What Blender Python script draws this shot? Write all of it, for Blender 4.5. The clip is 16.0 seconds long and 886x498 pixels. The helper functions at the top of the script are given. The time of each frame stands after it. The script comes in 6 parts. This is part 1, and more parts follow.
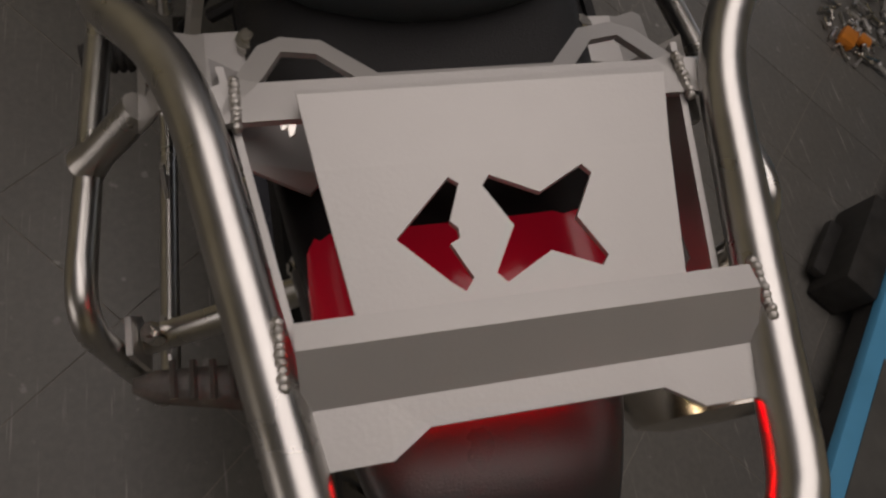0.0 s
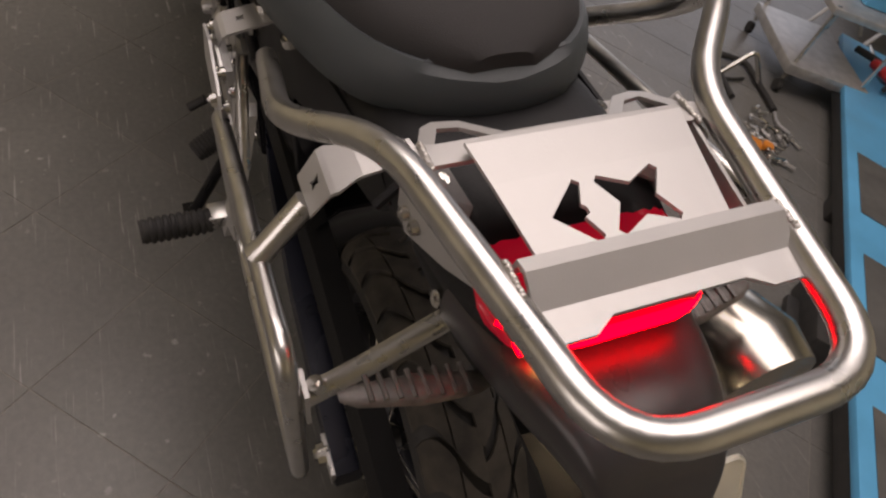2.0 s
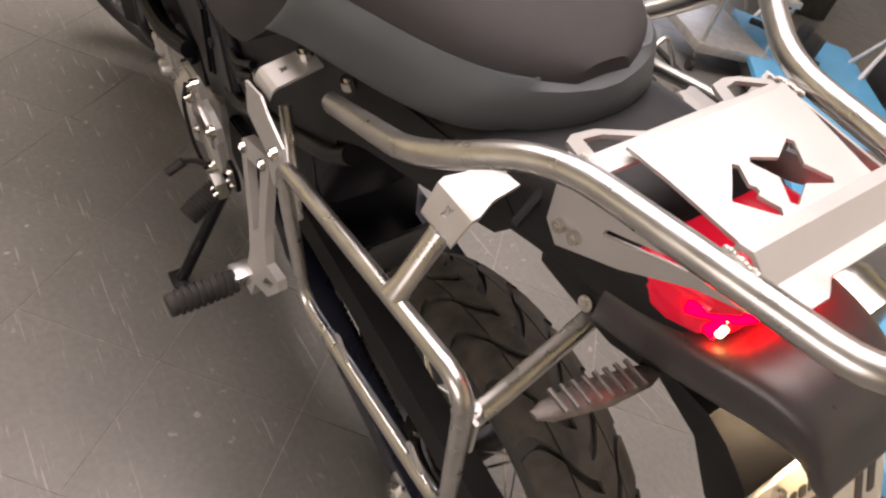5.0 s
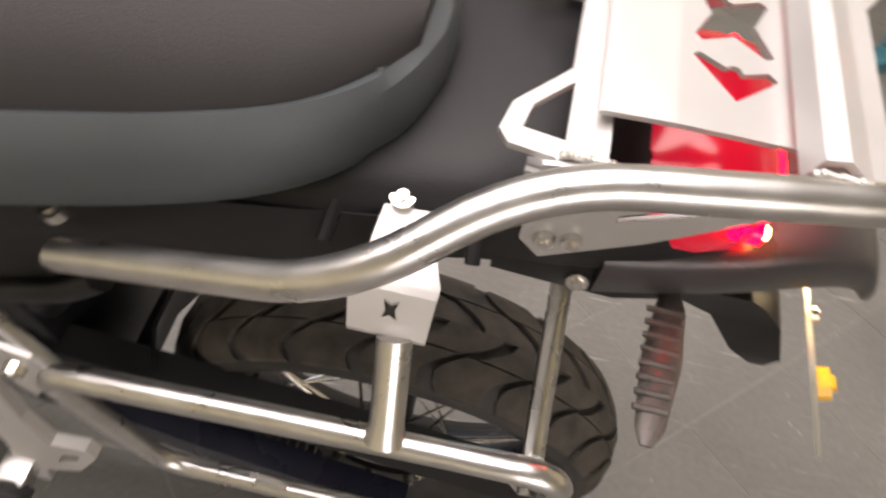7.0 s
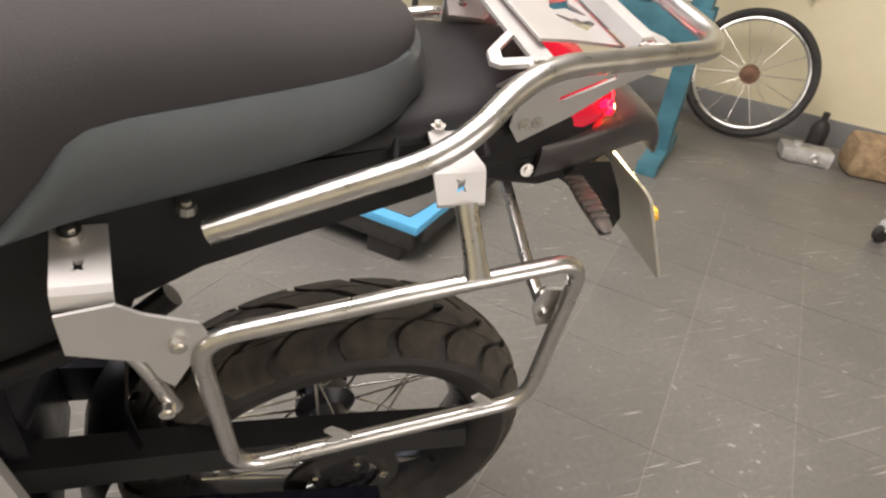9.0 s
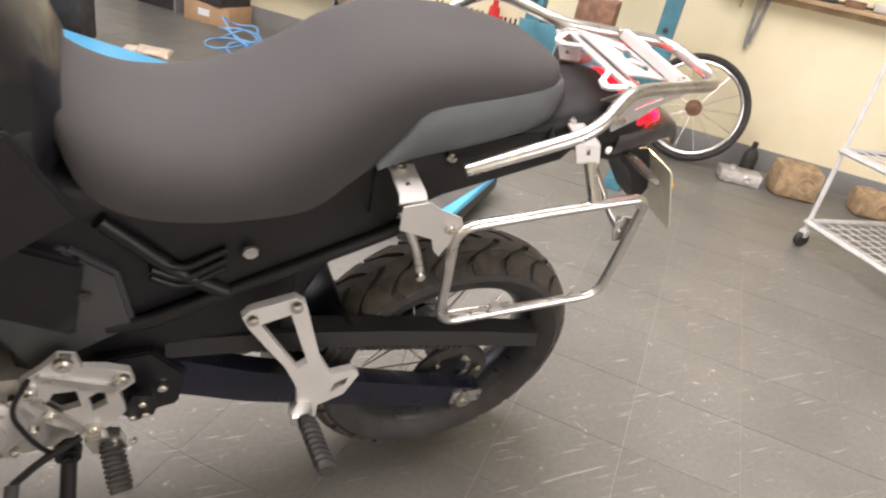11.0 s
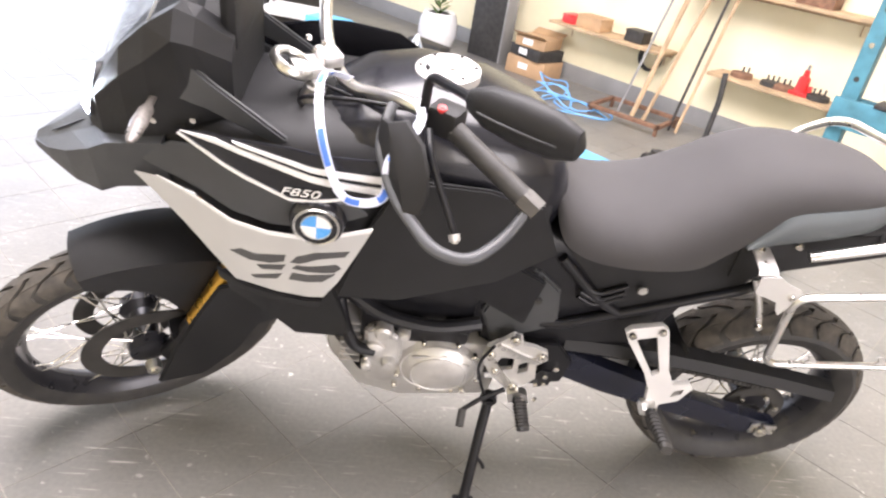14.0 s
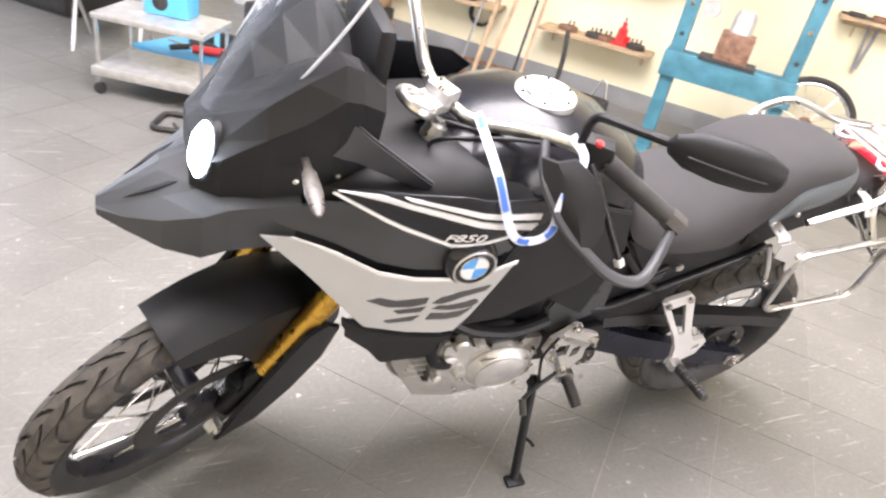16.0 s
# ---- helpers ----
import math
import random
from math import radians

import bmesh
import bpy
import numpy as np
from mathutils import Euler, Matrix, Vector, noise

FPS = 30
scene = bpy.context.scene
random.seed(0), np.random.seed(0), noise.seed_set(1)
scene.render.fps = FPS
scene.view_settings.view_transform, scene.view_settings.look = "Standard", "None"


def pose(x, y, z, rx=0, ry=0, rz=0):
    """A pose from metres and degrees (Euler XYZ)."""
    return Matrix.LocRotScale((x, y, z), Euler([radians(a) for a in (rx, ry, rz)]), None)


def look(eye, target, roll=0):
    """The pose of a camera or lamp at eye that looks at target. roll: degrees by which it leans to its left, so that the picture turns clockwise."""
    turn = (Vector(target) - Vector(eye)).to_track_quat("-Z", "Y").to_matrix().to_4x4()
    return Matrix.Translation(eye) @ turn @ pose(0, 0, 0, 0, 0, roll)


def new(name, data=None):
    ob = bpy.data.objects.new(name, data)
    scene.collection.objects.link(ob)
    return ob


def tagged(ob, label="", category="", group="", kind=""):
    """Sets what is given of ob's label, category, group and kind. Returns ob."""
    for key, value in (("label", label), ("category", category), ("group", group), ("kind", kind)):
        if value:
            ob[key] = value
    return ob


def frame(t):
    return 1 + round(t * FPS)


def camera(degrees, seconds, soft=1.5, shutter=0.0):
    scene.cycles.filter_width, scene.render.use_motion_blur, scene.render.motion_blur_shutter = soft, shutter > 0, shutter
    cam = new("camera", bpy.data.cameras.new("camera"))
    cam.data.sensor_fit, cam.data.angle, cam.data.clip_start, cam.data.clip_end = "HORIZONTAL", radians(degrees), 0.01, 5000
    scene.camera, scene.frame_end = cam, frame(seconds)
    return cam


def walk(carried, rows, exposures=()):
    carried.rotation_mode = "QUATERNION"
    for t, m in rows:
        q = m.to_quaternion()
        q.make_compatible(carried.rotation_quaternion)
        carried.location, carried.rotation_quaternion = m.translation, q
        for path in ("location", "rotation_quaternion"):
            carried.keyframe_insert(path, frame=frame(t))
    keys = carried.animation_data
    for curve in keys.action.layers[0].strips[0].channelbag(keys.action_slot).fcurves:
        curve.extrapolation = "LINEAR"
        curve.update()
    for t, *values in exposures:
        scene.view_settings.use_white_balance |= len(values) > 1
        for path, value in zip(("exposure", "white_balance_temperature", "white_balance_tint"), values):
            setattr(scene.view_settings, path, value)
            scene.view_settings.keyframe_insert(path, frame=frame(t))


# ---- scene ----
cam = camera(67.2, 16.0, 2.3, 0.4)
PATH = [
    (0, (-0.267, 0.341, 1.224), (0.429, -0.433, -0.484), 41.6),
    (0.5, (-0.302, 0.373, 1.237), (0.529, -0.41, -0.405), 36.3),
    (1, (-0.338, 0.409, 1.239), (0.62, -0.429, -0.303), 31.3),
    (1.5, (-0.367, 0.448, 1.242), (0.644, -0.423, -0.247), 30.6),
    (2, (-0.376, 0.497, 1.245), (0.709, -0.424, -0.16), 26.0),
    (2.5, (-0.409, 0.535, 1.241), (0.657, -0.45, -0.135), 23.7),
    (3, (-0.438, 0.574, 1.245), (0.613, -0.48, -0.09), 22.9),
    (3.5, (-0.436, 0.62, 1.25), (0.612, -0.469, -0.06), 22.3),
    (4, (-0.403, 0.662, 1.245), (0.66, -0.43, -0.049), 20.9),
    (6.5, (-0.135, 0.573, 1.147), (0.556, -0.692, -0.239), 14.8),
    (7, (-0.066, 0.561, 1.172), (0.04, -0.813, -0.277), 9.8),
    (7.5, (-0.018, 0.632, 1.175), (-0.26, -0.753, -0.248), 8.4),
    (8, (0.046, 0.704, 1.197), (-0.439, -0.672, -0.172), 7.2),
    (8.4, (0.123, 0.74, 1.164), (-0.422, -0.734, -0.072), 5.0),
    (8.5, (0.159, 0.76, 1.139), (-0.468, -0.782, 0.031), 5.2),
    (8.7, (0.174, 0.782, 1.131), (-0.495, -0.792, 0.096), 7.2),
    (10.8, (0.591, 1.099, 1.192), (-0.29, -0.434, 0.256), 12.0),
    (11, (0.641, 1.129, 1.202), (-0.237, -0.409, 0.272), 11.8),
    (11.5, (0.766, 1.171, 1.231), (-0.111, -0.382, 0.325), 12.0),
    (12, (0.84, 1.221, 1.267), (0.169, -0.434, 0.366), 13.1),
    (12.5, (0.908, 1.303, 1.297), (0.362, -0.404, 0.408), 14.2),
    (13, (0.962, 1.367, 1.339), (0.575, -0.375, 0.436), 11.9),
    (13.5, (1.005, 1.44, 1.382), (0.693, -0.297, 0.442), 12.2),
    (14, (1.051, 1.482, 1.413), (0.852, -0.259, 0.448), 9.7),
    (14.5, (1.18, 1.531, 1.436), (0.918, -0.194, 0.459), 8.5),
    (15, (1.37, 1.543, 1.453), (1.017, -0.148, 0.445), 6.6),
    (15.5, (1.513, 1.458, 1.446), (0.942, -0.174, 0.441), 10.1),
    (16, (1.669, 1.305, 1.454), (0.857, -0.226, 0.455), 12.4),
]
EXPOSURES = [(0.0, -2.7, 6800, 20), (1.0, -2.25, 6850, 22), (2.0, -1.55, 6900, 24), (2.5, -1.2, 6900, 25), (3.5, -0.6, 6900, 27), (4.0, -0.5, 6900, 27), (6.5, -0.2, 6700, 20), (7.0, -0.2, 6650, 20), (8.5, -0.22, 6650, 17), (11.0, 0.38, 6500, 19), (12.0, 0.72, 6400, 20), (12.5, 1.0, 6280, 20), (13.0, 1.21, 6230, 20), (14.5, 1.18, 6250, 21), (16.0, 1.07, 6150, 20)]
walk(cam, [(t, look(eye, target, roll)) for t, eye, target, roll in PATH], EXPOSURES)

# ---- light ----
world = bpy.data.worlds.new("sky")
scene.world = world
world.use_nodes = True
sky = world.node_tree.nodes.new("ShaderNodeTexSky")
sky.sky_type, sky.sun_disc = "NISHITA", False
sky.sun_elevation, sky.sun_rotation = radians(48), radians(60)
world.node_tree.links.new(sky.outputs[0], world.node_tree.nodes["Background"].inputs[0])
world.node_tree.nodes["Background"].inputs[1].default_value = 0.12

# the room stands at 47 degrees to the motorcycle: u runs along the back wall, v out from it
TURN = radians(-47)
UX, UY = math.cos(TURN), math.sin(TURN)


def room(u, v, z=0.0):
    return Vector((u * UX - v * UY, u * UY + v * UX, z))


ROOM = Matrix.Rotation(TURN, 4, "Z")
WALL_V = -3.4


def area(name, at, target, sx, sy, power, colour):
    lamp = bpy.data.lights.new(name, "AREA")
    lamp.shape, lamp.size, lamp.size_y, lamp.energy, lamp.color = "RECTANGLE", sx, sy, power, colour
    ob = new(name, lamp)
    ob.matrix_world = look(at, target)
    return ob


area("doorway_daylight", room(6.9, 0.6, 1.45), room(0.0, 0.6, 0.9), 5.0, 2.7, 80, (0.90, 0.96, 1.0))
# overhead fill lamp, added over an unseen opening in the ceiling
area("overhead_fill", room(0.75, 0.72, 3.9), room(0.75, 0.72, 0.0), 4.0, 3.0, 350, (1.0, 0.95, 0.87))
# fill lamp added out of view to brighten the bike's tail and left side
area("rear_fill", room(-5.9, 2.2, 1.35), room(0.0, 1.2, 0.8), 3.8, 2.5, 165, (1.0, 0.94, 0.85))


# ---- materials ----
def mat(name, colour, rough=0.5, metal=0.0, vary=0.12, scale=18.0, bump=0.0, fine=160.0, rough_vary=0.12, spec=0.5, coat=0.0, wear=None):
    m = bpy.data.materials.new(name)
    m.use_nodes = True
    nt = m.node_tree
    b = nt.nodes["Principled BSDF"]
    b.inputs["Roughness"].default_value, b.inputs["Metallic"].default_value = rough, metal
    b.inputs["Specular IOR Level"].default_value = spec
    b.inputs["Coat Weight"].default_value = coat
    co = nt.nodes.new("ShaderNodeTexCoord")
    big = nt.nodes.new("ShaderNodeTexNoise")
    big.inputs["Scale"].default_value, big.inputs["Detail"].default_value = scale, 6
    nt.links.new(co.outputs["Object"], big.inputs["Vector"])
    ramp = nt.nodes.new("ShaderNodeValToRGB")
    ramp.color_ramp.elements[0].position, ramp.color_ramp.elements[1].position = 0.3, 0.7
    lo = [max(0, c * (1 - vary)) for c in colour]
    hi = [min(1, c * (1 + vary)) for c in colour]
    if wear:
        hi = wear
    ramp.color_ramp.elements[0].color, ramp.color_ramp.elements[1].color = (*lo, 1), (*hi, 1)
    nt.links.new(big.outputs["Fac"], ramp.inputs["Fac"])
    nt.links.new(ramp.outputs["Color"], b.inputs["Base Color"])
    small = nt.nodes.new("ShaderNodeTexNoise")
    small.inputs["Scale"].default_value, small.inputs["Detail"].default_value = fine, 3
    nt.links.new(co.outputs["Object"], small.inputs["Vector"])
    rr = nt.nodes.new("ShaderNodeMapRange")
    rr.inputs["To Min"].default_value, rr.inputs["To Max"].default_value = max(0.02, rough - rough_vary), min(1, rough + rough_vary)
    nt.links.new(big.outputs["Fac"], rr.inputs["Value"])
    nt.links.new(rr.outputs[0], b.inputs["Roughness"])
    if bump:
        bp = nt.nodes.new("ShaderNodeBump")
        bp.inputs["Strength"].default_value, bp.inputs["Distance"].default_value = bump, 0.001
        nt.links.new(small.outputs["Fac"], bp.inputs["Height"])
        nt.links.new(bp.outputs[0], b.inputs["Normal"])
    return m


def glow(name, colour, strength, base=(0.3, 0.02, 0.02)):
    m = bpy.data.materials.new(name)
    m.use_nodes = True
    b = m.node_tree.nodes["Principled BSDF"]
    b.inputs["Base Color"].default_value = (*base, 1)
    b.inputs["Emission Color"].default_value = (*colour, 1)
    b.inputs["Emission Strength"].default_value = strength
    b.inputs["Roughness"].default_value = 0.15
    return m


def clear(name, colour, rough=0.02, alpha=0.35):
    m = bpy.data.materials.new(name)
    m.use_nodes = True
    b = m.node_tree.nodes["Principled BSDF"]
    b.inputs["Base Color"].default_value = (*colour, 1)
    b.inputs["Roughness"].default_value = rough
    b.inputs["Alpha"].default_value = alpha
    return m


ALU = mat("brushed_aluminium", (0.62, 0.61, 0.59), 0.30, 1.0, 0.08, 40, 0.04, 400, 0.1)
ALU_SHEET = mat("satin_aluminium_sheet", (0.50, 0.49, 0.48), 0.42, 0.45, 0.06, 14, 0.1, 500, 0.08)
WELD = mat("weld_bead", (0.6, 0.58, 0.55), 0.4, 1.0, 0.2, 300, 0.8, 700)
SILVER = mat("silver_paint", (0.55, 0.55, 0.55), 0.35, 0.5, 0.05, 8, 0.05, 900, 0.05, coat=0.3)
CAST = mat("cast_engine_alloy", (0.56, 0.55, 0.54), 0.42, 0.65, 0.15, 20, 0.4, 500)
BAR_END = mat("dull_bar_end", (0.09, 0.085, 0.08), 0.5, 0.5, 0.15, 60)
STEEL = mat("bright_bolt_steel", (0.7, 0.68, 0.64), 0.22, 1.0, 0.1, 60)
MUFF = mat("polished_muffler_steel", (0.6, 0.56, 0.5), 0.22, 1.0, 0.1, 12, 0.05, 300, 0.08)
PLASTIC = mat("matt_black_plastic", (0.013, 0.013, 0.014), 0.5, 0, 0.25, 9, 0.35, 900, 0.1, 0.26)
GLOSS = mat("gloss_black_paint", (0.010, 0.010, 0.013), 0.24, 0, 0.2, 6, 0, 400, 0.05, 0.4, coat=0.15)
GREYPANEL = mat("dark_grey_plastic", (0.042, 0.044, 0.048), 0.45, 0, 0.15, 8, 0.3, 900, 0.1)
FENDER_GREY = mat("satin_fender_plastic", (0.05, 0.046, 0.048), 0.3, 0, 0.15, 8, 0.2, 900, 0.08)
SEAT_TOP = mat("charcoal_seat_cover", (0.036, 0.034, 0.035), 0.85, 0, 0.12, 10, 0.6, 1100, 0.08)
SEAT_SIDE = mat("slate_grey_seat_side", (0.062, 0.072, 0.078), 0.5, 0, 0.1, 10, 0.4, 1000, 0.08)
FRAME = mat("black_frame_enamel", (0.008, 0.008, 0.010), 0.36, 0.0, 0.2, 25, 0.1, 300, 0.12, 0.3)
RUBBER = mat("tyre_rubber", (0.022, 0.021, 0.021), 0.62, 0, 0.3, 25, 0.5, 500, wear=(0.040, 0.038, 0.036))
TREAD = mat("dusty_tread_rubber", (0.042, 0.038, 0.034), 0.85, 0, 0.3, 30, 0.5, 600, wear=(0.085, 0.075, 0.063))
RIM = mat("black_rim", (0.02, 0.02, 0.025), 0.3, 0.3, 0.2, 20)
GOLD = mat("gold_anodised_fork", (0.72, 0.42, 0.07), 0.28, 0.9, 0.1, 25)
# the blue is a sheen of light put into the black leg's colour
BLUE = mat("blue_swingarm_sheen", (0.012, 0.014, 0.027), 0.28, 0.3, 0.1, 8)
WHITE = mat("white_decal", (0.75, 0.75, 0.76), 0.35, 0, 0.04, 20)
DECALGREY = mat("charcoal_decal", (0.06, 0.06, 0.062), 0.45, 0, 0.1, 20)
BADGE_BLUE = mat("badge_blue", (0.08, 0.33, 0.75), 0.3, 0, 0.05, 20, coat=0.4)
RIBBON = mat("lanyard_white", (0.62, 0.65, 0.78), 0.7, 0, 0.06, 60, 0.3, 900)
RIBBON_BLUE = mat("lanyard_blue", (0.07, 0.18, 0.62), 0.7, 0, 0.06, 60, 0.3, 900)
RED_LENS = glow("lit_red_lens", (1.0, 0.01, 0.05), 0.5, (0.32, 0.006, 0.012))
RED_HOT = glow("tail_led_and_added_glow", (1.0, 0.0015, 0.004), 45.0)
LED_CORE = glow("led_core", (1.0, 0.45, 0.12), 60.0)
AMBER = mat("amber_reflector", (0.9, 0.5, 0.02), 0.2, 0, 0.1, 50)
REDMAT = mat("red_plastic", (0.62, 0.03, 0.03), 0.35, 0, 0.1, 30)
HEAD = glow("lit_headlamp", (0.86, 0.97, 1.0), 60.0, (0.8, 0.9, 1))
PLATE_LAMP = glow("plate_lamp", (1.0, 0.80, 0.48), 130.0, (1, 1, 1))
LENS_CLEAR = mat("ribbed_smoked_lens", (0.10, 0.09, 0.082), 0.35, 0.0, 0.3, 120, 0.6, 300)
SCREEN = clear("smoked_windscreen", (0.12, 0.14, 0.17), 0.03, 0.22)
SCREEN_EDGE = mat("screen_edge_highlight", (0.5, 0.52, 0.55), 0.15, 0, 0.05, 40)
PLATE = mat("grey_number_plate", (0.62, 0.60, 0.52), 0.35, 0.3, 0.06, 30, 0.1, 300)
INK = mat("plate_ink", (0.05, 0.045, 0.04), 0.4, 0, 0.1, 50)
WALL = mat("cream_wall_paint", (0.78, 0.70, 0.47), 0.7, 0, 0.10, 2.2, 0.3, 60, wear=(0.82, 0.76, 0.56))
WALL_GREY = mat("grey_wall_paint", (0.45, 0.46, 0.46), 0.75, 0, 0.1, 1.5, 0.3, 60)
SKIRT = mat("grey_wall_base", (0.23, 0.23, 0.23), 0.7, 0, 0.2, 3, 0.3, 60)
TEAL = mat("teal_press_paint", (0.050, 0.165, 0.215), 0.5, 0, 0.25, 12, 0.3, 200)
LIFT = mat("sky_blue_lift_paint", (0.10, 0.42, 0.72), 0.45, 0, 0.12, 5, 0.2, 200)
WOOD = mat("raw_shelf_wood", (0.42, 0.30, 0.18), 0.7, 0, 0.25, 9, 0.4, 120)
RUST = mat("rusty_steel", (0.20, 0.11, 0.07), 0.75, 0.2, 0.4, 25, 0.5, 200)
DARK = mat("dark_iron", (0.04, 0.038, 0.036), 0.6, 0.3, 0.3, 25, 0.3, 200)
CARD = mat("brown_cardboard", (0.42, 0.27, 0.15), 0.8, 0, 0.12, 9, 0.2, 200)
HOSE = mat("blue_air_hose", (0.16, 0.42, 0.78), 0.4, 0, 0.1, 30)
TROLLEY = mat("grey_white_trolley_paint", (0.62, 0.62, 0.62), 0.5, 0.1, 0.12, 20, 0.2, 200)
CLAY = mat("dirty_tan_casting", (0.38, 0.27, 0.16), 0.7, 0.1, 0.35, 22, 0.5, 160)
CLOTH = mat("beige_work_glove", (0.6, 0.5, 0.4), 0.85, 0, 0.2, 30, 0.5, 300)
ORANGE = mat("orange_plastic", (0.75, 0.25, 0.03), 0.4, 0, 0.1, 30)
GRIP_TAPE = mat("worn_anti_slip_pad", (0.10, 0.098, 0.092), 0.85, 0, 0.25, 10, 0.6, 400)


def floor_material(name, base, joint=False):
    m = bpy.data.materials.new(name)
    m.use_nodes = True
    nt = m.node_tree
    b = nt.nodes["Principled BSDF"]
    geo = nt.nodes.new("ShaderNodeNewGeometry")
    info = nt.nodes.new("ShaderNodeObjectInfo")

    def noise_tex(scale, detail, rough=0.6, stretch=None):
        n = nt.nodes.new("ShaderNodeTexNoise")
        n.inputs["Scale"].default_value, n.inputs["Detail"].default_value, n.inputs["Roughness"].default_value = scale, detail, rough
        if stretch:
            mp = nt.nodes.new("ShaderNodeMapping")
            mp.inputs["Scale"].default_value, mp.inputs["Rotation"].default_value = stretch[0], (0, 0, stretch[1])
            nt.links.new(geo.outputs["Position"], mp.inputs["Vector"])
            nt.links.new(mp.outputs[0], n.inputs["Vector"])
        else:
            nt.links.new(geo.outputs["Position"], n.inputs["Vector"])
        return n

    def ramp(src, stops):
        r = nt.nodes.new("ShaderNodeValToRGB")
        r.color_ramp.elements[0].position, r.color_ramp.elements[1].position = stops[0][0], stops[1][0]
        r.color_ramp.elements[0].color, r.color_ramp.elements[1].color = (*stops[0][1], 1), (*stops[1][1], 1)
        nt.links.new(src, r.inputs["Fac"])
        return r

    def mix(fac, a, c, blend="MIX"):
        x = nt.nodes.new("ShaderNodeMix")
        x.data_type, x.blend_type = "RGBA", blend
        if isinstance(fac, float):
            x.inputs[0].default_value = fac
        else:
            nt.links.new(fac, x.inputs[0])
        for k, src in ((6, a), (7, c)):
            if isinstance(src, tuple):
                x.inputs[k].default_value = src
            else:
                nt.links.new(src, x.inputs[k])
        return x.outputs[2]

    cloud = ramp(noise_tex(2.3, 8).outputs["Fac"], [(0.3, tuple(c * 0.88 for c in base)), (0.72, tuple(c * 1.14 for c in base))])
    grain = ramp(noise_tex(70, 4).outputs["Fac"], [(0.3, (0.8, 0.8, 0.8)), (0.7, (1.15, 1.15, 1.12))])
    col = mix(0.6, cloud.outputs[0], grain.outputs[0], "MULTIPLY")
    shade = nt.nodes.new("ShaderNodeMapRange")
    shade.inputs["To Min"].default_value, shade.inputs["To Max"].default_value = 0.95, 1.05
    nt.links.new(info.outputs["Random"], shade.inputs["Value"])
    if not joint:
        col = mix(1.0, col, shade.outputs[0], "MULTIPLY")
    for angle, stretch in ((0.5, (4, 90, 1)), (2.0, (5, 110, 1)), (1.2, (34, 34, 34)), (2.7, (6, 130, 1))):
        n = noise_tex(1.0, 3, 0.5, (stretch, angle))
        r = ramp(n.outputs["Fac"], [(0.655, (0, 0, 0)), (0.725, (0.85, 0.85, 0.85))])
        patch = ramp(noise_tex(1.1 + angle, 4).outputs["Fac"], [(0.44, (0.05, 0.05, 0.05)), (0.66, (1, 1, 1))])
        col = mix(mix(1.0, r.outputs[0], patch.outputs[0], "MULTIPLY"), col, (0.52, 0.50, 0.46, 1))
    nt.links.new(col, b.inputs["Base Color"])
    rr = nt.nodes.new("ShaderNodeMapRange")
    rr.inputs["To Min"].default_value, rr.inputs["To Max"].default_value = (0.25, 0.46) if not joint else (0.7, 0.9)
    nt.links.new(noise_tex(5, 6).outputs["Fac"], rr.inputs["Value"])
    nt.links.new(rr.outputs[0], b.inputs["Roughness"])
    b.inputs["Specular IOR Level"].default_value = 0.42
    bp = nt.nodes.new("ShaderNodeBump")
    bp.inputs["Strength"].default_value, bp.inputs["Distance"].default_value = 0.25, 0.002
    nt.links.new(noise_tex(25, 5).outputs["Fac"], bp.inputs["Height"])
    nt.links.new(bp.outputs[0], b.inputs["Normal"])
    return m


TILE = floor_material("worn_grey_floor_tile", (0.172, 0.166, 0.155))
GROUT = floor_material("dirty_grout", (0.27, 0.255, 0.225), True)


# ---- mesh helpers ----
def part(name, bm, material, parent=None, label="", smooth=True):
    me = bpy.data.meshes.new(name)
    bmesh.ops.recalc_face_normals(bm, faces=bm.faces)
    if smooth:
        for f in bm.faces:
            f.smooth = True
        for e in bm.edges:
            e.smooth = len(e.link_faces) == 2 and e.calc_face_angle(0) < 0.62
    bm.to_mesh(me)
    bm.free()
    me.materials.append(material)
    ob = new(name, me)
    ob.parent = parent
    return tagged(ob, label)


def thing(name, label, category, at=(0, 0, 0), turn=(0, 0, 0), group="", kind=""):
    ob = new(name)
    ob.empty_display_size = 0.05
    ob.location, ob.rotation_euler = at, turn
    return tagged(ob, label, category, group, kind)


def box(bm, cx, cy, cz, sx, sy, sz, bevel=0.0, m=None):
    v = bmesh.ops.create_cube(bm, size=1)["verts"]
    bmesh.ops.scale(bm, vec=(sx, sy, sz), verts=v)
    bmesh.ops.translate(bm, vec=(cx, cy, cz), verts=v)
    if bevel:
        es = list({e for q in v for e in q.link_edges})
        r = bmesh.ops.bevel(bm, geom=es, offset=bevel, segments=2, affect="EDGES", profile=0.6)
        v = list({q for f in r["faces"] for q in f.verts} | {q for q in v if q.is_valid})
    if m:
        bmesh.ops.transform(bm, matrix=m, verts=[q for q in v if q.is_valid])
    return bm


def boxed(*a, **k):
    return box(bmesh.new(), *a, **k)


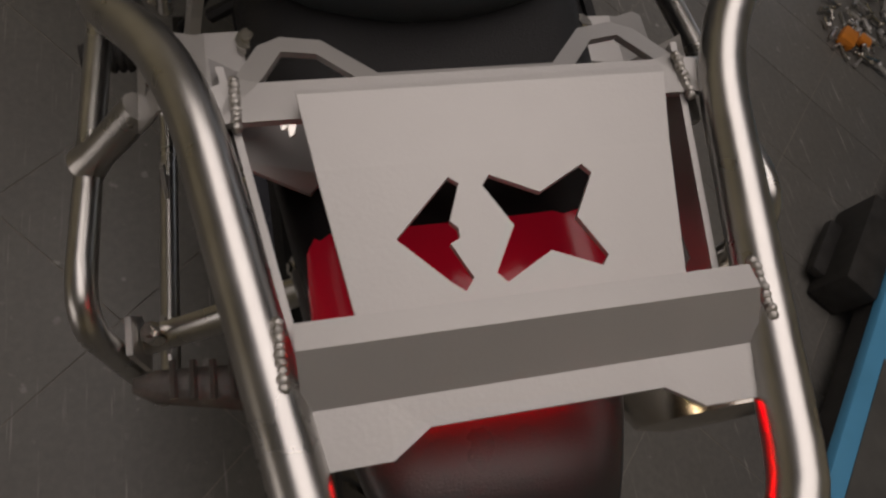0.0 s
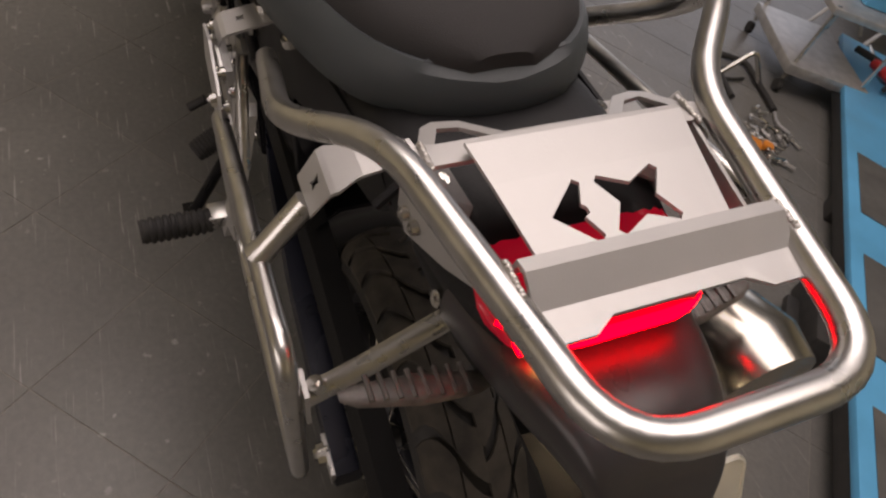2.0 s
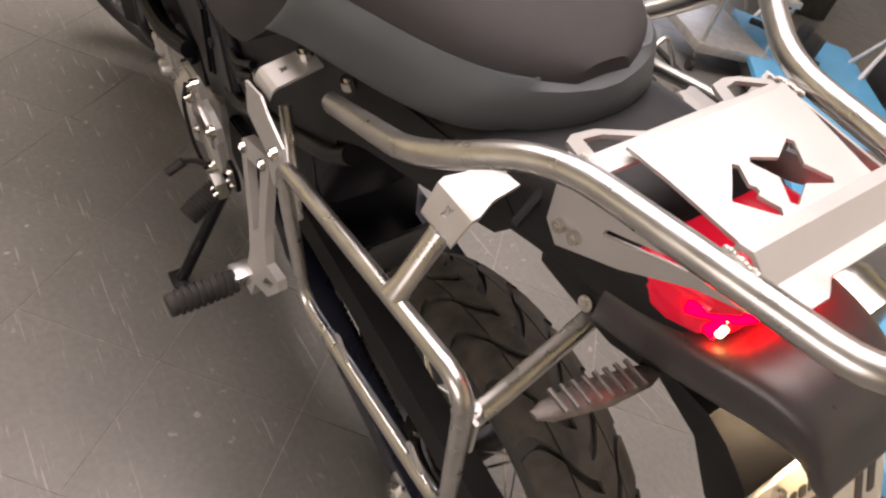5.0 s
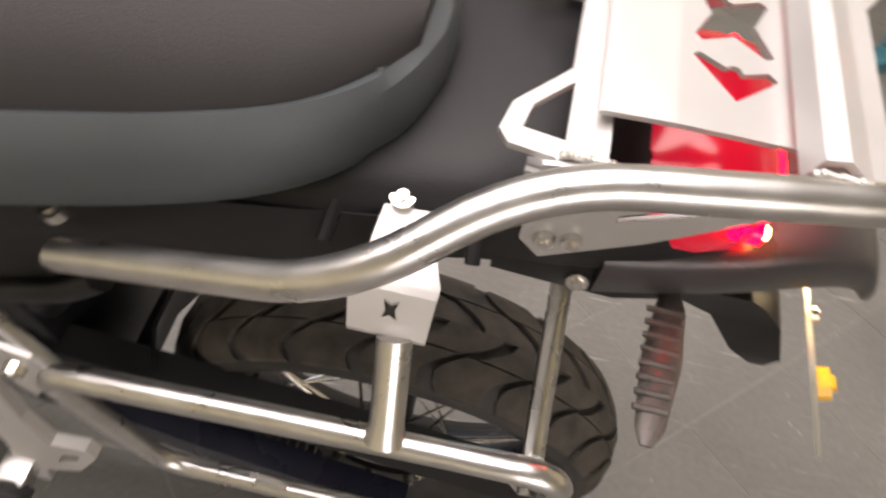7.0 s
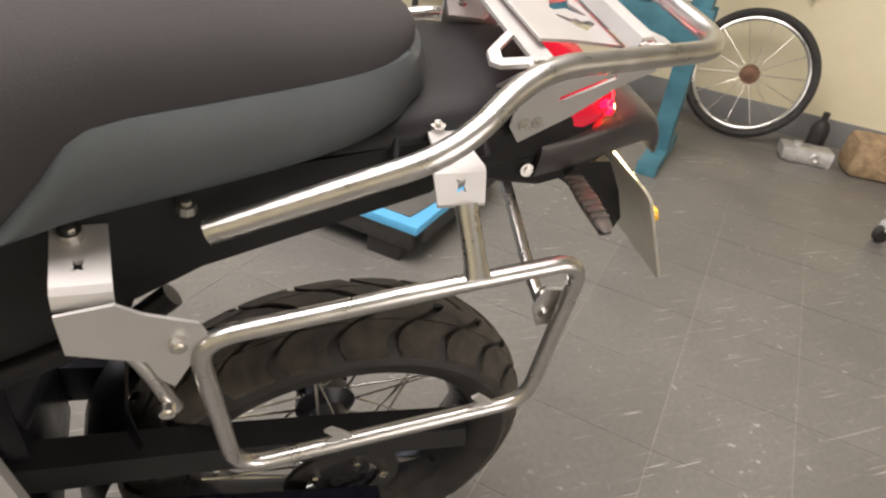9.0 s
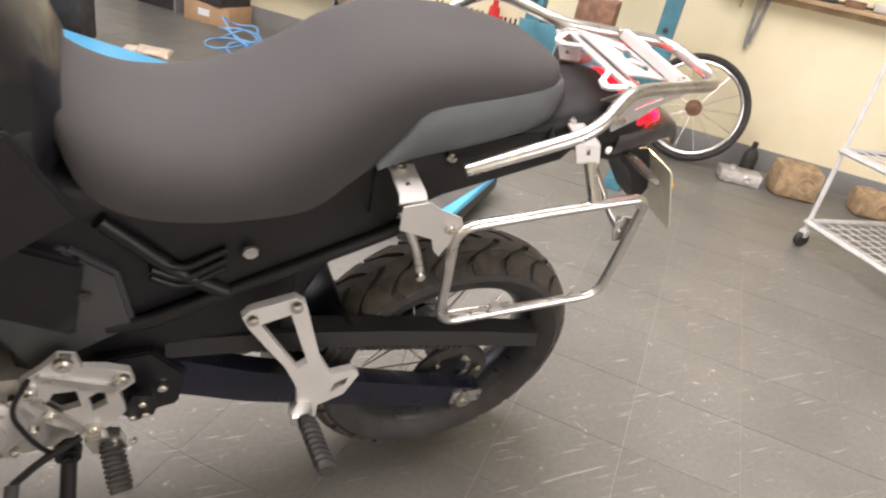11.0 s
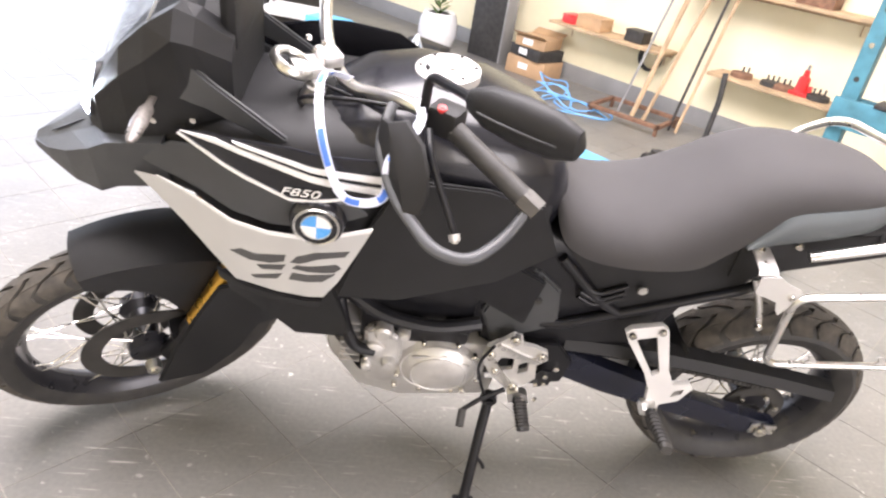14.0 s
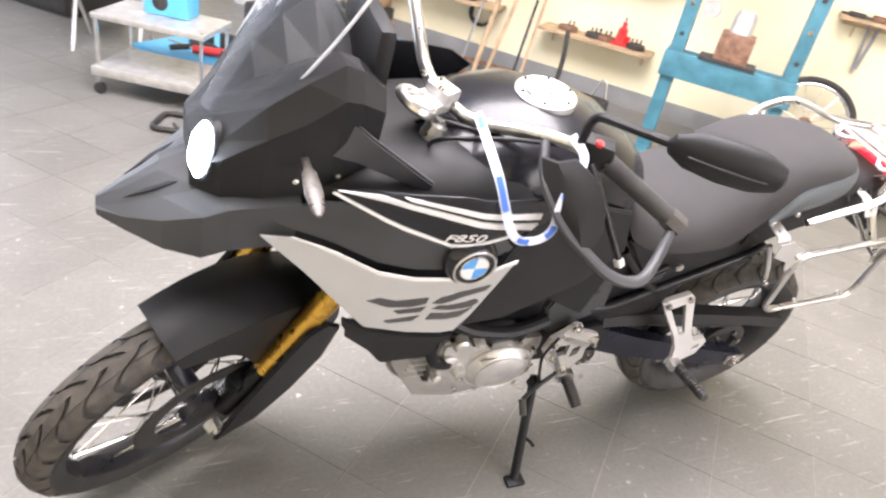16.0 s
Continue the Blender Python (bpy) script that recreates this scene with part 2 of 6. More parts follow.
def rounded(pts, r, n=6):
    """A path with its inner corners rounded to about r."""
    pts = [Vector(p) for p in pts]
    out = [pts[0]]
    for a, b, c in zip(pts, pts[1:], pts[2:]):
        d1, d2 = (a - b), (c - b)
        k = min(r, d1.length * 0.48, d2.length * 0.48)
        p, q = b + d1.normalized() * k, b + d2.normalized() * k
        for i in range(n + 1):
            t = i / n
            out.append(p * (1 - t) ** 2 + b * 2 * t * (1 - t) + q * t * t)
    out.append(pts[-1])
    return out


def sweep(bm, path, radius, seg=12, closed=False, flat=1.0, cap=True):
    path = [Vector(p) for p in path]
    n = len(path)
    rings, side = [], None
    for i, p in enumerate(path):
        if closed:
            d = path[(i + 1) % n] - path[i - 1]
        else:
            d = path[min(i + 1, n - 1)] - path[max(i - 1, 0)]
        d.normalize()
        if side is None:
            side = d.orthogonal().normalized()
        side = (side - d * side.dot(d)).normalized()
        up = d.cross(side)
        rad = radius[i] if isinstance(radius, (list, tuple)) else radius
        rings.append([bm.verts.new(p + (side * math.cos(a) + up * math.sin(a) * flat) * rad) for a in (2 * math.pi * k / seg for k in range(seg))])
    for i in range(n if closed else n - 1):
        a, b = rings[i], rings[(i + 1) % n]
        for k in range(seg):
            bm.faces.new((a[k], a[(k + 1) % seg], b[(k + 1) % seg], b[k]))
    if cap and not closed:
        bm.faces.new(rings[0][::-1])
        bm.faces.new(rings[-1])
    return bm


def tube(pts, r, bend=0.04, seg=12, closed=False):
    return sweep(bmesh.new(), rounded(pts, bend) if len(pts) > 2 else pts, r, seg, closed)


def loft(sections, cap=True, closed=True):
    bm = bmesh.new()
    rings = [[bm.verts.new(p) for p in s] for s in sections]
    n = len(rings[0])
    for a, b in zip(rings, rings[1:]):
        for k in range(n if closed else n - 1):
            bm.faces.new((a[k], a[(k + 1) % n], b[(k + 1) % n], b[k]))
    if cap:
        bm.faces.new(rings[0][::-1])
        bm.faces.new(rings[-1])
    return bm


def slab(outer, thick, place, holes=(), bevel=0.0, cuts=(), folds=()):
    """A sheet cut to an outline, with holes; place(a, b, c) puts it in space, c across the sheet."""
    bm = bmesh.new()
    edges = []
    for loop in (outer, *holes):
        vs = [bm.verts.new((a, b, 0)) for a, b in loop]
        edges += [bm.edges.new((vs[i], vs[(i + 1) % len(vs)])) for i in range(len(vs))]
    if holes:
        bmesh.ops.triangle_fill(bm, edges=edges, use_beauty=True)
    else:
        bm.faces.new([v for v in bm.verts])
    r = bmesh.ops.extrude_face_region(bm, geom=list(bm.faces))
    bmesh.ops.translate(bm, vec=(0, 0, thick), verts=[g for g in r["geom"] if isinstance(g, bmesh.types.BMVert)])
    bmesh.ops.triangulate(bm, faces=[f for f in bm.faces if len(f.verts) > 4])
    if bevel:
        es = [e for e in bm.edges if len(e.link_faces) == 2 and e.calc_face_angle(0) > 0.9]
        bmesh.ops.bevel(bm, geom=es, offset=bevel, segments=2, affect="EDGES")
    for a in cuts:
        bmesh.ops.bisect_plane(bm, geom=list(bm.verts) + list(bm.edges) + list(bm.faces), plane_co=(a, 0, 0), plane_no=(1, 0, 0))
    for b in folds:
        bmesh.ops.bisect_plane(bm, geom=list(bm.verts) + list(bm.edges) + list(bm.faces), plane_co=(0, b, 0), plane_no=(0, 1, 0))
    for v in bm.verts:
        v.co = Vector(place(*v.co))
    return bm


def flank(outline, y, thick, bevel=0.004):
    """A body panel from its side view (x, z), at y on the flank of the motorcycle; y may be a rule of x and z."""
    rule = y if callable(y) else (lambda x, z: y)
    return slab(outline, thick, lambda a, b, c: (a, rule(a, b) - thick + c, b), (), bevel, [1.02 + 0.03 * k for k in range(16)] if callable(y) else ())


def bolt(bm, at, axis, r=0.008, h=0.006, seg=10):
    m = Vector(axis).normalized().to_track_quat("Z", "Y").to_matrix().to_4x4()
    m.translation = at
    bmesh.ops.create_cone(bm, cap_ends=True, segments=seg, radius1=r, radius2=r * 0.9, depth=h, matrix=m @ Matrix.Translation((0, 0, h / 2)))
    bmesh.ops.create_cone(bm, cap_ends=True, segments=6, radius1=r * 0.5, radius2=r * 0.45, depth=h * 0.5, matrix=m @ Matrix.Translation((0, 0, h * 1.05)))
    return bm


def bolted(at, axis, r=0.008, h=0.006):
    return bolt(bmesh.new(), at, axis, r, h)


def ring(bm, major, minor, axis_m, seg=48, small=10, flat=1.0):
    path = [axis_m @ Vector((math.cos(a) * major, math.sin(a) * major, 0)) for a in (2 * math.pi * k / seg for k in range(seg))]
    return sweep(bm, path, minor, small, True, flat)


def lathe(profile, m, seg=64):
    """Turns a profile of (radius, along) about the z axis of m."""
    bm = bmesh.new()
    rings = [[bm.verts.new(m @ Vector((r * math.cos(a), r * math.sin(a), h))) for a in (2 * math.pi * k / seg for k in range(seg))] for r, h in profile]
    for a, b in zip(rings, rings[1:]):
        for k in range(seg):
            bm.faces.new((a[k], a[(k + 1) % seg], b[(k + 1) % seg], b[k]))
    return bm


# ---- room ----
def wall_box(name, u0, u1, v0, v1, z0, z1, material, label):
    bm = boxed((u0 + u1) / 2, (v0 + v1) / 2, (z0 + z1) / 2, u1 - u0, v1 - v0, z1 - z0)
    bm.transform(ROOM)
    ob = part(name, bm, material, None, label, False)
    return tagged(ob, label, "wall", "", "structure")


back_wall = wall_box("wall_back", -6.0, 7.0, WALL_V - 0.2, WALL_V, 0, 4.0, WALL, "cream painted workshop wall, stained low down")
wall_box("wall_rear", -6.2, -6.0, WALL_V - 0.2, 0.3, 0, 4.0, WALL, "cream painted end wall of the workshop")
# gap in this end wall is made up to let the rear fill in
wall_box("wall_rear_end", -6.2, -6.0, 4.1, 5.2, 0, 4.0, WALL, "cream painted end wall beside the opening added for the rear fill lamp")
wall_box("wall_rear_lintel", -6.2, -6.0, 0.3, 4.1, 2.7, 4.0, WALL, "cream wall over the opening added for the rear fill lamp")
wall_box("wall_front", 7.0, 7.2, WALL_V - 0.2, -1.9, 0, 4.0, WALL_GREY, "grey painted wall beside the open shutter doorway")
wall_box("wall_front_end", 7.0, 7.2, 3.1, 5.2, 0, 4.0, WALL_GREY, "grey painted wall beside the open shutter doorway")
wall_box("wall_lintel", 7.0, 7.2, -1.9, 3.1, 2.9, 4.0, WALL_GREY, "grey wall over the open shutter doorway")
wall_box("wall_side", -6.0, 7.0, 5.0, 5.2, 0, 4.0, WALL, "cream painted wall of the workshop")
# unseen ceiling, left open where the added overhead lamp shines down
ceiling_bm = bmesh.new()
for u0, u1, v0, v1 in ((-6.2, -1.35, -3.6, 5.2), (2.85, 7.2, -3.6, 5.2), (-1.35, 2.85, -3.6, -0.88), (-1.35, 2.85, 2.32, 5.2)):
    box(ceiling_bm, (u0 + u1) / 2, (v0 + v1) / 2, 4.06, u1 - u0, v1 - v0, 0.12)
ceiling_bm.transform(ROOM)
tagged(part("ceiling", ceiling_bm, WALL_GREY, None, "", False), "plain grey workshop ceiling, unseen, with an opening added for the overhead fill lamp", "ceiling", "", "structure")
floor_bm = boxed(0.5, 0.8, -0.0575, 13.4, 8.8, 0.112)
floor_bm.transform(ROOM)
floor = tagged(part("floor", floor_bm, GROUT, None, "", False), "worn grey tiled workshop floor with scuffs and pale joints", "floor", "", "structure")
for u0, u1 in ((-6.0, 7.0),):
    sk = boxed((u0 + u1) / 2, WALL_V + 0.008, 0.07, u1 - u0, 0.016, 0.14, 0.004)
    sk.transform(ROOM)
    tagged(part("baseboard", sk, SKIRT), "grey painted base strip along the cream wall", "baseboard", "", "structure")

# ---- the motorcycle ----
LEAN = radians(-12)
bike = thing("motorcycle", "black and silver adventure motorcycle leaning on its side stand", "motorcycle", (0, 0, 0), (LEAN, 0, 0))


def P(name, bm, material, parent=None, label="", smooth=True):
    return part(name, bm, material, parent or bike, label, smooth)


def interp(x, table):
    for (a, p), (b, q) in zip(table, table[1:]):
        if x <= b:
            return p + (q - p) * min(1, max(0, (x - a) / (b - a)))
    return table[-1][1]


def blob(x, w, z0, z1, e=0.55, n=20, y=0.0):
    out = []
    for k in range(n):
        a = 2 * math.pi * k / n
        ca, sa = math.cos(a), math.sin(a)
        out.append(Vector((x, y + w * math.copysign(abs(ca) ** e, ca), (z0 + z1) / 2 + (z1 - z0) / 2 * math.copysign(abs(sa) ** e, sa))))
    return out


HEAD_AXIS = Vector((-math.sin(radians(27)), 0, math.cos(radians(27))))
HEAD_POINT = Vector((1.72, 0, 0))
STEER = Matrix.Translation(HEAD_POINT) @ Matrix.Rotation(radians(30), 4, HEAD_AXIS) @ Matrix.Translation(-HEAD_POINT)
MIRROR = Matrix.Diagonal((1, -1, 1, 1))
ACROSS = Matrix.Rotation(radians(-90), 4, "X")


def wheel(name, centre, steer, radius, width, rim, spokes, treads, label):
    m = steer @ Matrix.Translation(centre) @ ACROSS
    w = width / 2
    hub = lathe([(0.0, -0.075), (0.045, -0.075), (0.05, -0.05), (0.03, -0.035), (0.03, 0.035), (0.05, 0.05), (0.045, 0.075), (0.0, 0.075)], m, 24)
    whl = P(name, hub, RIM, None, label)
    wall = [(rim, -w * 0.62), (rim + 0.012, -w * 0.84), (rim + (radius - rim) * 0.45, -w), (radius - 0.047, -w * 0.97), (radius - 0.027, -w * 0.75), (radius - 0.015, -w * 0.38), (radius - 0.011, 0)]
    profile = wall + [(r, -h) for r, h in wall[-2::-1]]
    P("tyre", lathe(profile, m, 72), RUBBER, whl, "black dual-sport tyre with deep grooves")

    def surface(a, h, lift):
        q = abs(h) / w
        r = interp(q, [(0, radius - 0.011), (0.38, radius - 0.015), (0.75, radius - 0.027), (0.97, radius - 0.047)]) + lift
        return m @ Vector((r * math.cos(a), r * math.sin(a), h))

    tread = bmesh.new()
    step = 2 * math.pi / treads
    # crown blocks meet in the middle; hooked shoulder blocks lie between slanting grooves
    for k in range(treads):
        for side in (-1, 1):
            for h0, h1, hook, cover, lag in ((0.0, 0.40, 0.55, 0.80, 0.0), (0.43, 0.93, 0.42, 0.84, 0.62)):
                a0 = k * step + (0.5 * step if side > 0 else 0) + lag * step
                rows = []
                for i in range(6):
                    f = i / 5
                    h = side * w * (h0 + (h1 - h0) * f)
                    sk = hook * step * (f ** 1.6 if h0 < 0.1 else math.sin(f * 2.2))
                    c = cover * (1 - 0.10 * f)
                    rows.append([surface(a0 + sk, h, -0.001), surface(a0 + sk, h, 0.007), surface(a0 + sk + c * step * 0.5, h, 0.007), surface(a0 + sk + c * step, h, 0.007), surface(a0 + sk + c * step, h, -0.001)])
                vs = [[tread.verts.new(p) for p in r] for r in rows]
                for a, b in zip(vs, vs[1:]):
                    for j in range(4):
                        tread.faces.new((a[j], a[j + 1], b[j + 1], b[j]))
                tread.faces.new(vs[0])
                tread.faces.new(vs[-1][::-1])
    P("tread", tread, TREAD, whl, "dusty brownish rubber tread blocks")
    rw = w * 0.62
    P("rim", lathe([(rim + 0.014, -rw), (rim + 0.004, -rw - 0.004), (rim - 0.004, -rw + 0.004), (rim - 0.018, -rw * 0.4), (rim - 0.022, 0), (rim - 0.018, rw * 0.4), (rim - 0.004, rw - 0.004), (rim + 0.004, rw + 0.004), (rim + 0.014, rw)], m, 64), RIM, whl, "black spoked rim")
    pair = []
    for side, twist in ((-1, 0.5), (-1, -0.5), (1, 0.5), (1, -0.5)):
        a = 0.12 if side > 0 else 0.0
        p = Vector((0.044 * math.cos(a), 0.044 * math.sin(a), side * 0.055))
        q = Vector(((rim - 0.016) * math.cos(a + twist), (rim - 0.016) * math.sin(a + twist), side * rw * 0.35))
        bm = sweep(bmesh.new(), [p, q], 0.0022, 6)
        me = bpy.data.meshes.new("spoke")
        bm.to_mesh(me)
        bm.free()
        me.materials.append(STEEL)
        pair.append(me)
    for k in range(spokes):
        ob = new("spoke", pair[k % 4])
        ob.parent = whl
        ob.matrix_local = m @ Matrix.Rotation(2 * math.pi * k / spokes, 4, "Z")
    return whl, m


rear_wheel, rear_m = wheel("rear_wheel", (0.004, 0, 0.320), Matrix(), 0.318, 0.146, 0.222, 32, 24, "rear spoked wheel with black rim")
front_wheel, front_m = wheel("front_wheel", (1.609, 0, 0.353), STEER, 0.356, 0.100, 0.272, 36, 28, "front spoked wheel with black rim")

sprocket = lathe([(0.055, 0.078), (0.088, 0.078), (0.088, 0.086), (0.055, 0.086), (0.055, 0.078)], rear_m, 44)
P("sprocket", sprocket, DARK, rear_wheel, "dark steel chain sprocket")
for k in range(6):
    a = k * math.pi / 3 + 0.3
    P("sprocket_nut", bolted(rear_m @ Vector((0.062 * math.cos(a), 0.062 * math.sin(a), 0.086)), (0, 1, 0), 0.009, 0.012), STEEL, rear_wheel)
chain = bmesh.new()
for i in range(46):
    t = i / 45
    for za, zb in ((0.408, 0.50), (0.236, 0.425)):
        p = Vector((-0.0 + 0.60 * t, 0.082, za + (zb - za) * t))
        box(chain, p.x, p.y, p.z, 0.0105, 0.014, 0.011)
tagged(P("chain", chain, DARK, None, "dark drive chain", False), "", "", "", "stuff")
for side in (1, -1):
    disc = lathe([(0.105, 0.055), (0.15, 0.055), (0.15, 0.060), (0.105, 0.060), (0.105, 0.055)], front_m @ (Matrix() if side > 0 else Matrix.Rotation(math.pi, 4, "X")), 48)
    P("brake_disc", disc, DARK, front_wheel, "drilled steel brake disc")
    cal = boxed(1.50, side * 0.078, 0.42, 0.11, 0.05, 0.07, 0.014)
    cal.transform(STEER)
    P("brake_caliper", cal, FRAME, None, "dark brake caliper")

# swingarm, chain guard, axle
for side in (1, -1):
    arm = loft([[Vector((x, side * (y + dy), z + dz)) for dy, dz in ((-0.018, -h), (0.018, -h), (0.022, 0), (0.018, h), (-0.018, h), (-0.022, 0))]
                for x, y, z, h in ((0.62, 0.085, 0.47, 0.045), (0.45, 0.11, 0.425, 0.042), (0.25, 0.122, 0.375, 0.036), (0.06, 0.125, 0.325, 0.032), (-0.045, 0.125, 0.305, 0.022))])
    P("swingarm", arm, BLUE, None, "black swingarm leg with a blue sheen put into its colour")
    P("axle_nut", bolted((0.0, side * 0.146, 0.316), (0, side, 0), 0.019, 0.016), STEEL)
    P("chain_adjuster", boxed(-0.01, side * 0.147, 0.316, 0.07, 0.006, 0.036, 0.006), ALU, None, "silver axle adjuster block")
guard = loft([[Vector((x, 0.07 + dy, z + dz)) for dy, dz in ((0, 0.012), (0.035, 0.006), (0.047, -0.022), (0.043, -0.024), (0.033, 0.002), (0, 0.008))]
              for x, z in ((0.58, 0.535), (0.40, 0.525), (0.2, 0.50), (0.0, 0.468), (-0.165, 0.437))])
P("chain_guard", guard, PLASTIC, None, "black plastic chain guard")
hugger = loft([[Vector((math.cos(a) * (0.345 + k), y, 0.322 + math.sin(a) * (0.345 + k))) for y, k in ((-0.095, -0.015), (-0.05, 0.01), (0.05, 0.01), (0.095, -0.015), (0.05, 0.005), (-0.05, 0.005))]
               for a in (radians(q) for q in range(2, 42, 6))])
P("wheel_hugger", hugger, FRAME, None, "black inner mudguard over the rear tyre")

# engine and lower parts
P("engine_block", boxed(0.90, 0.0, 0.415, 0.30, 0.25, 0.19, 0.03), CAST, None, "grey cast engine block")
P("engine_cylinder", boxed(0.94, 0.0, 0.62, 0.26, 0.25, 0.26, 0.02), FRAME, None, "black engine cylinder and head")
cover_m = Matrix.Translation((0.87, 0.125, 0.42)) @ ACROSS
P("gearbox", boxed(0.67, 0.0, 0.50, 0.24, 0.21, 0.26, 0.03), FRAME, None, "black gearbox housing at the swingarm pivot")
for s in (1, -1):
    P("pivot_bracket", flank([(0.56, 0.40), (0.64, 0.38), (0.70, 0.43), (0.68, 0.53), (0.60, 0.54), (0.55, 0.48)], lambda x, z, s=s: s * 0.125 + (0.02 if s < 0 else 0), 0.02, 0.004), FRAME, None, "black swingarm pivot bracket")
    for q in ((0.585, 0.455), (0.60, 0.415)):
        P("pivot_bolt", bolted((q[0], s * 0.127, q[1]), (0, s, 0), 0.009, 0.006), STEEL)
P("alternator_cover", lathe([(0.0, 0.036), (0.05, 0.034), (0.066, 0.026), (0.078, 0.012), (0.088, 0.0), (0.09, -0.02)], cover_m @ Matrix.Diagonal((1.15, 1, 1, 1)), 36), CAST, None, "round silver alternator cover")
P("water_pump_cover", flank([(1.0, 0.40), (1.05, 0.43), (1.055, 0.54), (1.02, 0.56), (0.97, 0.52), (0.96, 0.44)], 0.145, 0.05, 0.008), CAST, None, "light grey pump casting")
for a, b in ((1.03, 0.55), (1.045, 0.44), (0.97, 0.35), (0.80, 0.35), (0.79, 0.48)):
    P("engine_bolt", bolted((a, 0.132, b), (0, 1, 0), 0.008, 0.012), STEEL)
bash = loft([[Vector((x, -w, z + 0.09)), Vector((x, -w * 0.8, z)), Vector((x, w * 0.8, z)), Vector((x, w, z + 0.09)), Vector((x + 0.004, w * 0.97, z + 0.09)), Vector((x + 0.004, w * 0.78, z + 0.006)), Vector((x + 0.004, -w * 0.78, z + 0.006)), Vector((x + 0.004, -w * 0.97, z + 0.09))]
             for x, z, w in ((0.72, 0.27, 0.10), (0.95, 0.255, 0.12), (1.06, 0.29, 0.125), (1.13, 0.40, 0.115), (1.15, 0.48, 0.11))])
P("skid_plate", bash, ALU_SHEET, None, "thin aluminium skid plate under the engine")
for k in range(7):
    P("cooling_fin", boxed(1.085, 0.0, 0.40 + 0.022 * k, 0.05, 0.24, 0.005, 0.001), CAST)
P("starter_hose", tube([(0.82, 0.13, 0.56), (0.88, 0.145, 0.585), (0.98, 0.14, 0.57), (1.03, 0.135, 0.60)], 0.010, 0.03), FRAME)
P("cover_rib", slab([(0.80, 0.46), (0.86, 0.487), (0.94, 0.475), (0.935, 0.468), (0.86, 0.478), (0.805, 0.453)], 0.004, lambda a, b, c: (a, 0.148 + c, b)), CAST)
P("radiator", boxed(1.19, 0.0, 0.66, 0.05, 0.30, 0.26, 0.01), DARK, None, "dark radiator core")
hang = P("rider_footrest_hanger", slab([(0.640, 0.452), (0.662, 0.418), (0.700, 0.402), (0.722, 0.424), (0.748, 0.448), (0.778, 0.500), (0.772, 0.548), (0.744, 0.572), (0.722, 0.596), (0.700, 0.590), (0.694, 0.566), (0.664, 0.560), (0.632, 0.546), (0.626, 0.520), (0.648, 0.500)], 0.012,
  lambda a, b, c: (a, 0.150 + c, b), [[(0.700, 0.478), (0.728, 0.470), (0.744, 0.492), (0.734, 0.516), (0.704, 0.516)], [(0.664, 0.476), (0.686, 0.462), (0.690, 0.496), (0.668, 0.512)]], 0.0), ALU_SHEET, None, "cast silver rider footrest plate", False)
P("hanger_rib", slab([(0.652, 0.505), (0.690, 0.520), (0.752, 0.556), (0.746, 0.566), (0.684, 0.536), (0.648, 0.520)], 0.008, lambda a, b, c: (a, 0.160 + c, b)), ALU, hang, "", False)
P("hanger_rib", slab([(0.690, 0.420), (0.704, 0.420), (0.764, 0.506), (0.752, 0.514)], 0.008, lambda a, b, c: (a, 0.160 + c, b)), ALU, hang, "", False)
for q, z, r in ((0.716, 0.582, 0.013), (0.644, 0.534, 0.012), (0.688, 0.418, 0.014), (0.762, 0.528, 0.011), (0.742, 0.470, 0.009)):
    P("hanger_boss", lathe([(0.0, 0.020), (r * 0.5, 0.020), (r * 0.55, 0.014), (r, 0.014), (r * 1.1, 0.0)], Matrix.Translation((q, 0.156, z)) @ ACROSS, 16), STEEL, hang)
P("heel_guard", slab([(0.600, 0.420), (0.632, 0.408), (0.648, 0.440), (0.630, 0.474), (0.602, 0.470), (0.594, 0.444)], 0.008, lambda a, b, c: (a, 0.146 + c, b)), FRAME, None, "black pivot link plate")
for q in ((0.616, 0.456), (0.612, 0.428), (0.632, 0.424)):
    P("link_bolt", bolted((q[0], 0.154, q[1]), (0, 1, 0), 0.007, 0.006), STEEL)
P("peg_bracket", slab([(0.640, 0.376), (0.690, 0.372), (0.700, 0.404), (0.676, 0.414), (0.650, 0.404)], 0.022, lambda a, b, c: (a, 0.158 + c, b)), ALU, None, "silver footpeg clevis")
for a, b in ((0.66, 0.39), (0.632, 0.40)):
    P("bracket_bolt", bolted((a, 0.182, b), (0, 1, 0), 0.006, 0.006), STEEL)
P("cover_rim", ring(bmesh.new(), 0.080, 0.0035, cover_m @ Matrix.Diagonal((1.15, 1, 1, 1)) @ Matrix.Translation((0, 0, 0.011)), 40, 6), CAST)
P("cover_rim", ring(bmesh.new(), 0.058, 0.002, cover_m @ Matrix.Diagonal((1.15, 1, 1, 1)) @ Matrix.Translation((0, 0, 0.031)), 40, 6), CAST)
for k in range(4):
    P("cover_mark", boxed(0.850 + 0.012 * k, 0.1585, 0.372, 0.008, 0.002, 0.004), WHITE)
for k in range(8):
    an = radians(20 + 45 * k)
    P("cover_bolt", bolted((0.87 + 0.106 * math.cos(an), 0.126, 0.42 + 0.092 * math.sin(an)), (0, 1, 0), 0.007, 0.010), STEEL)
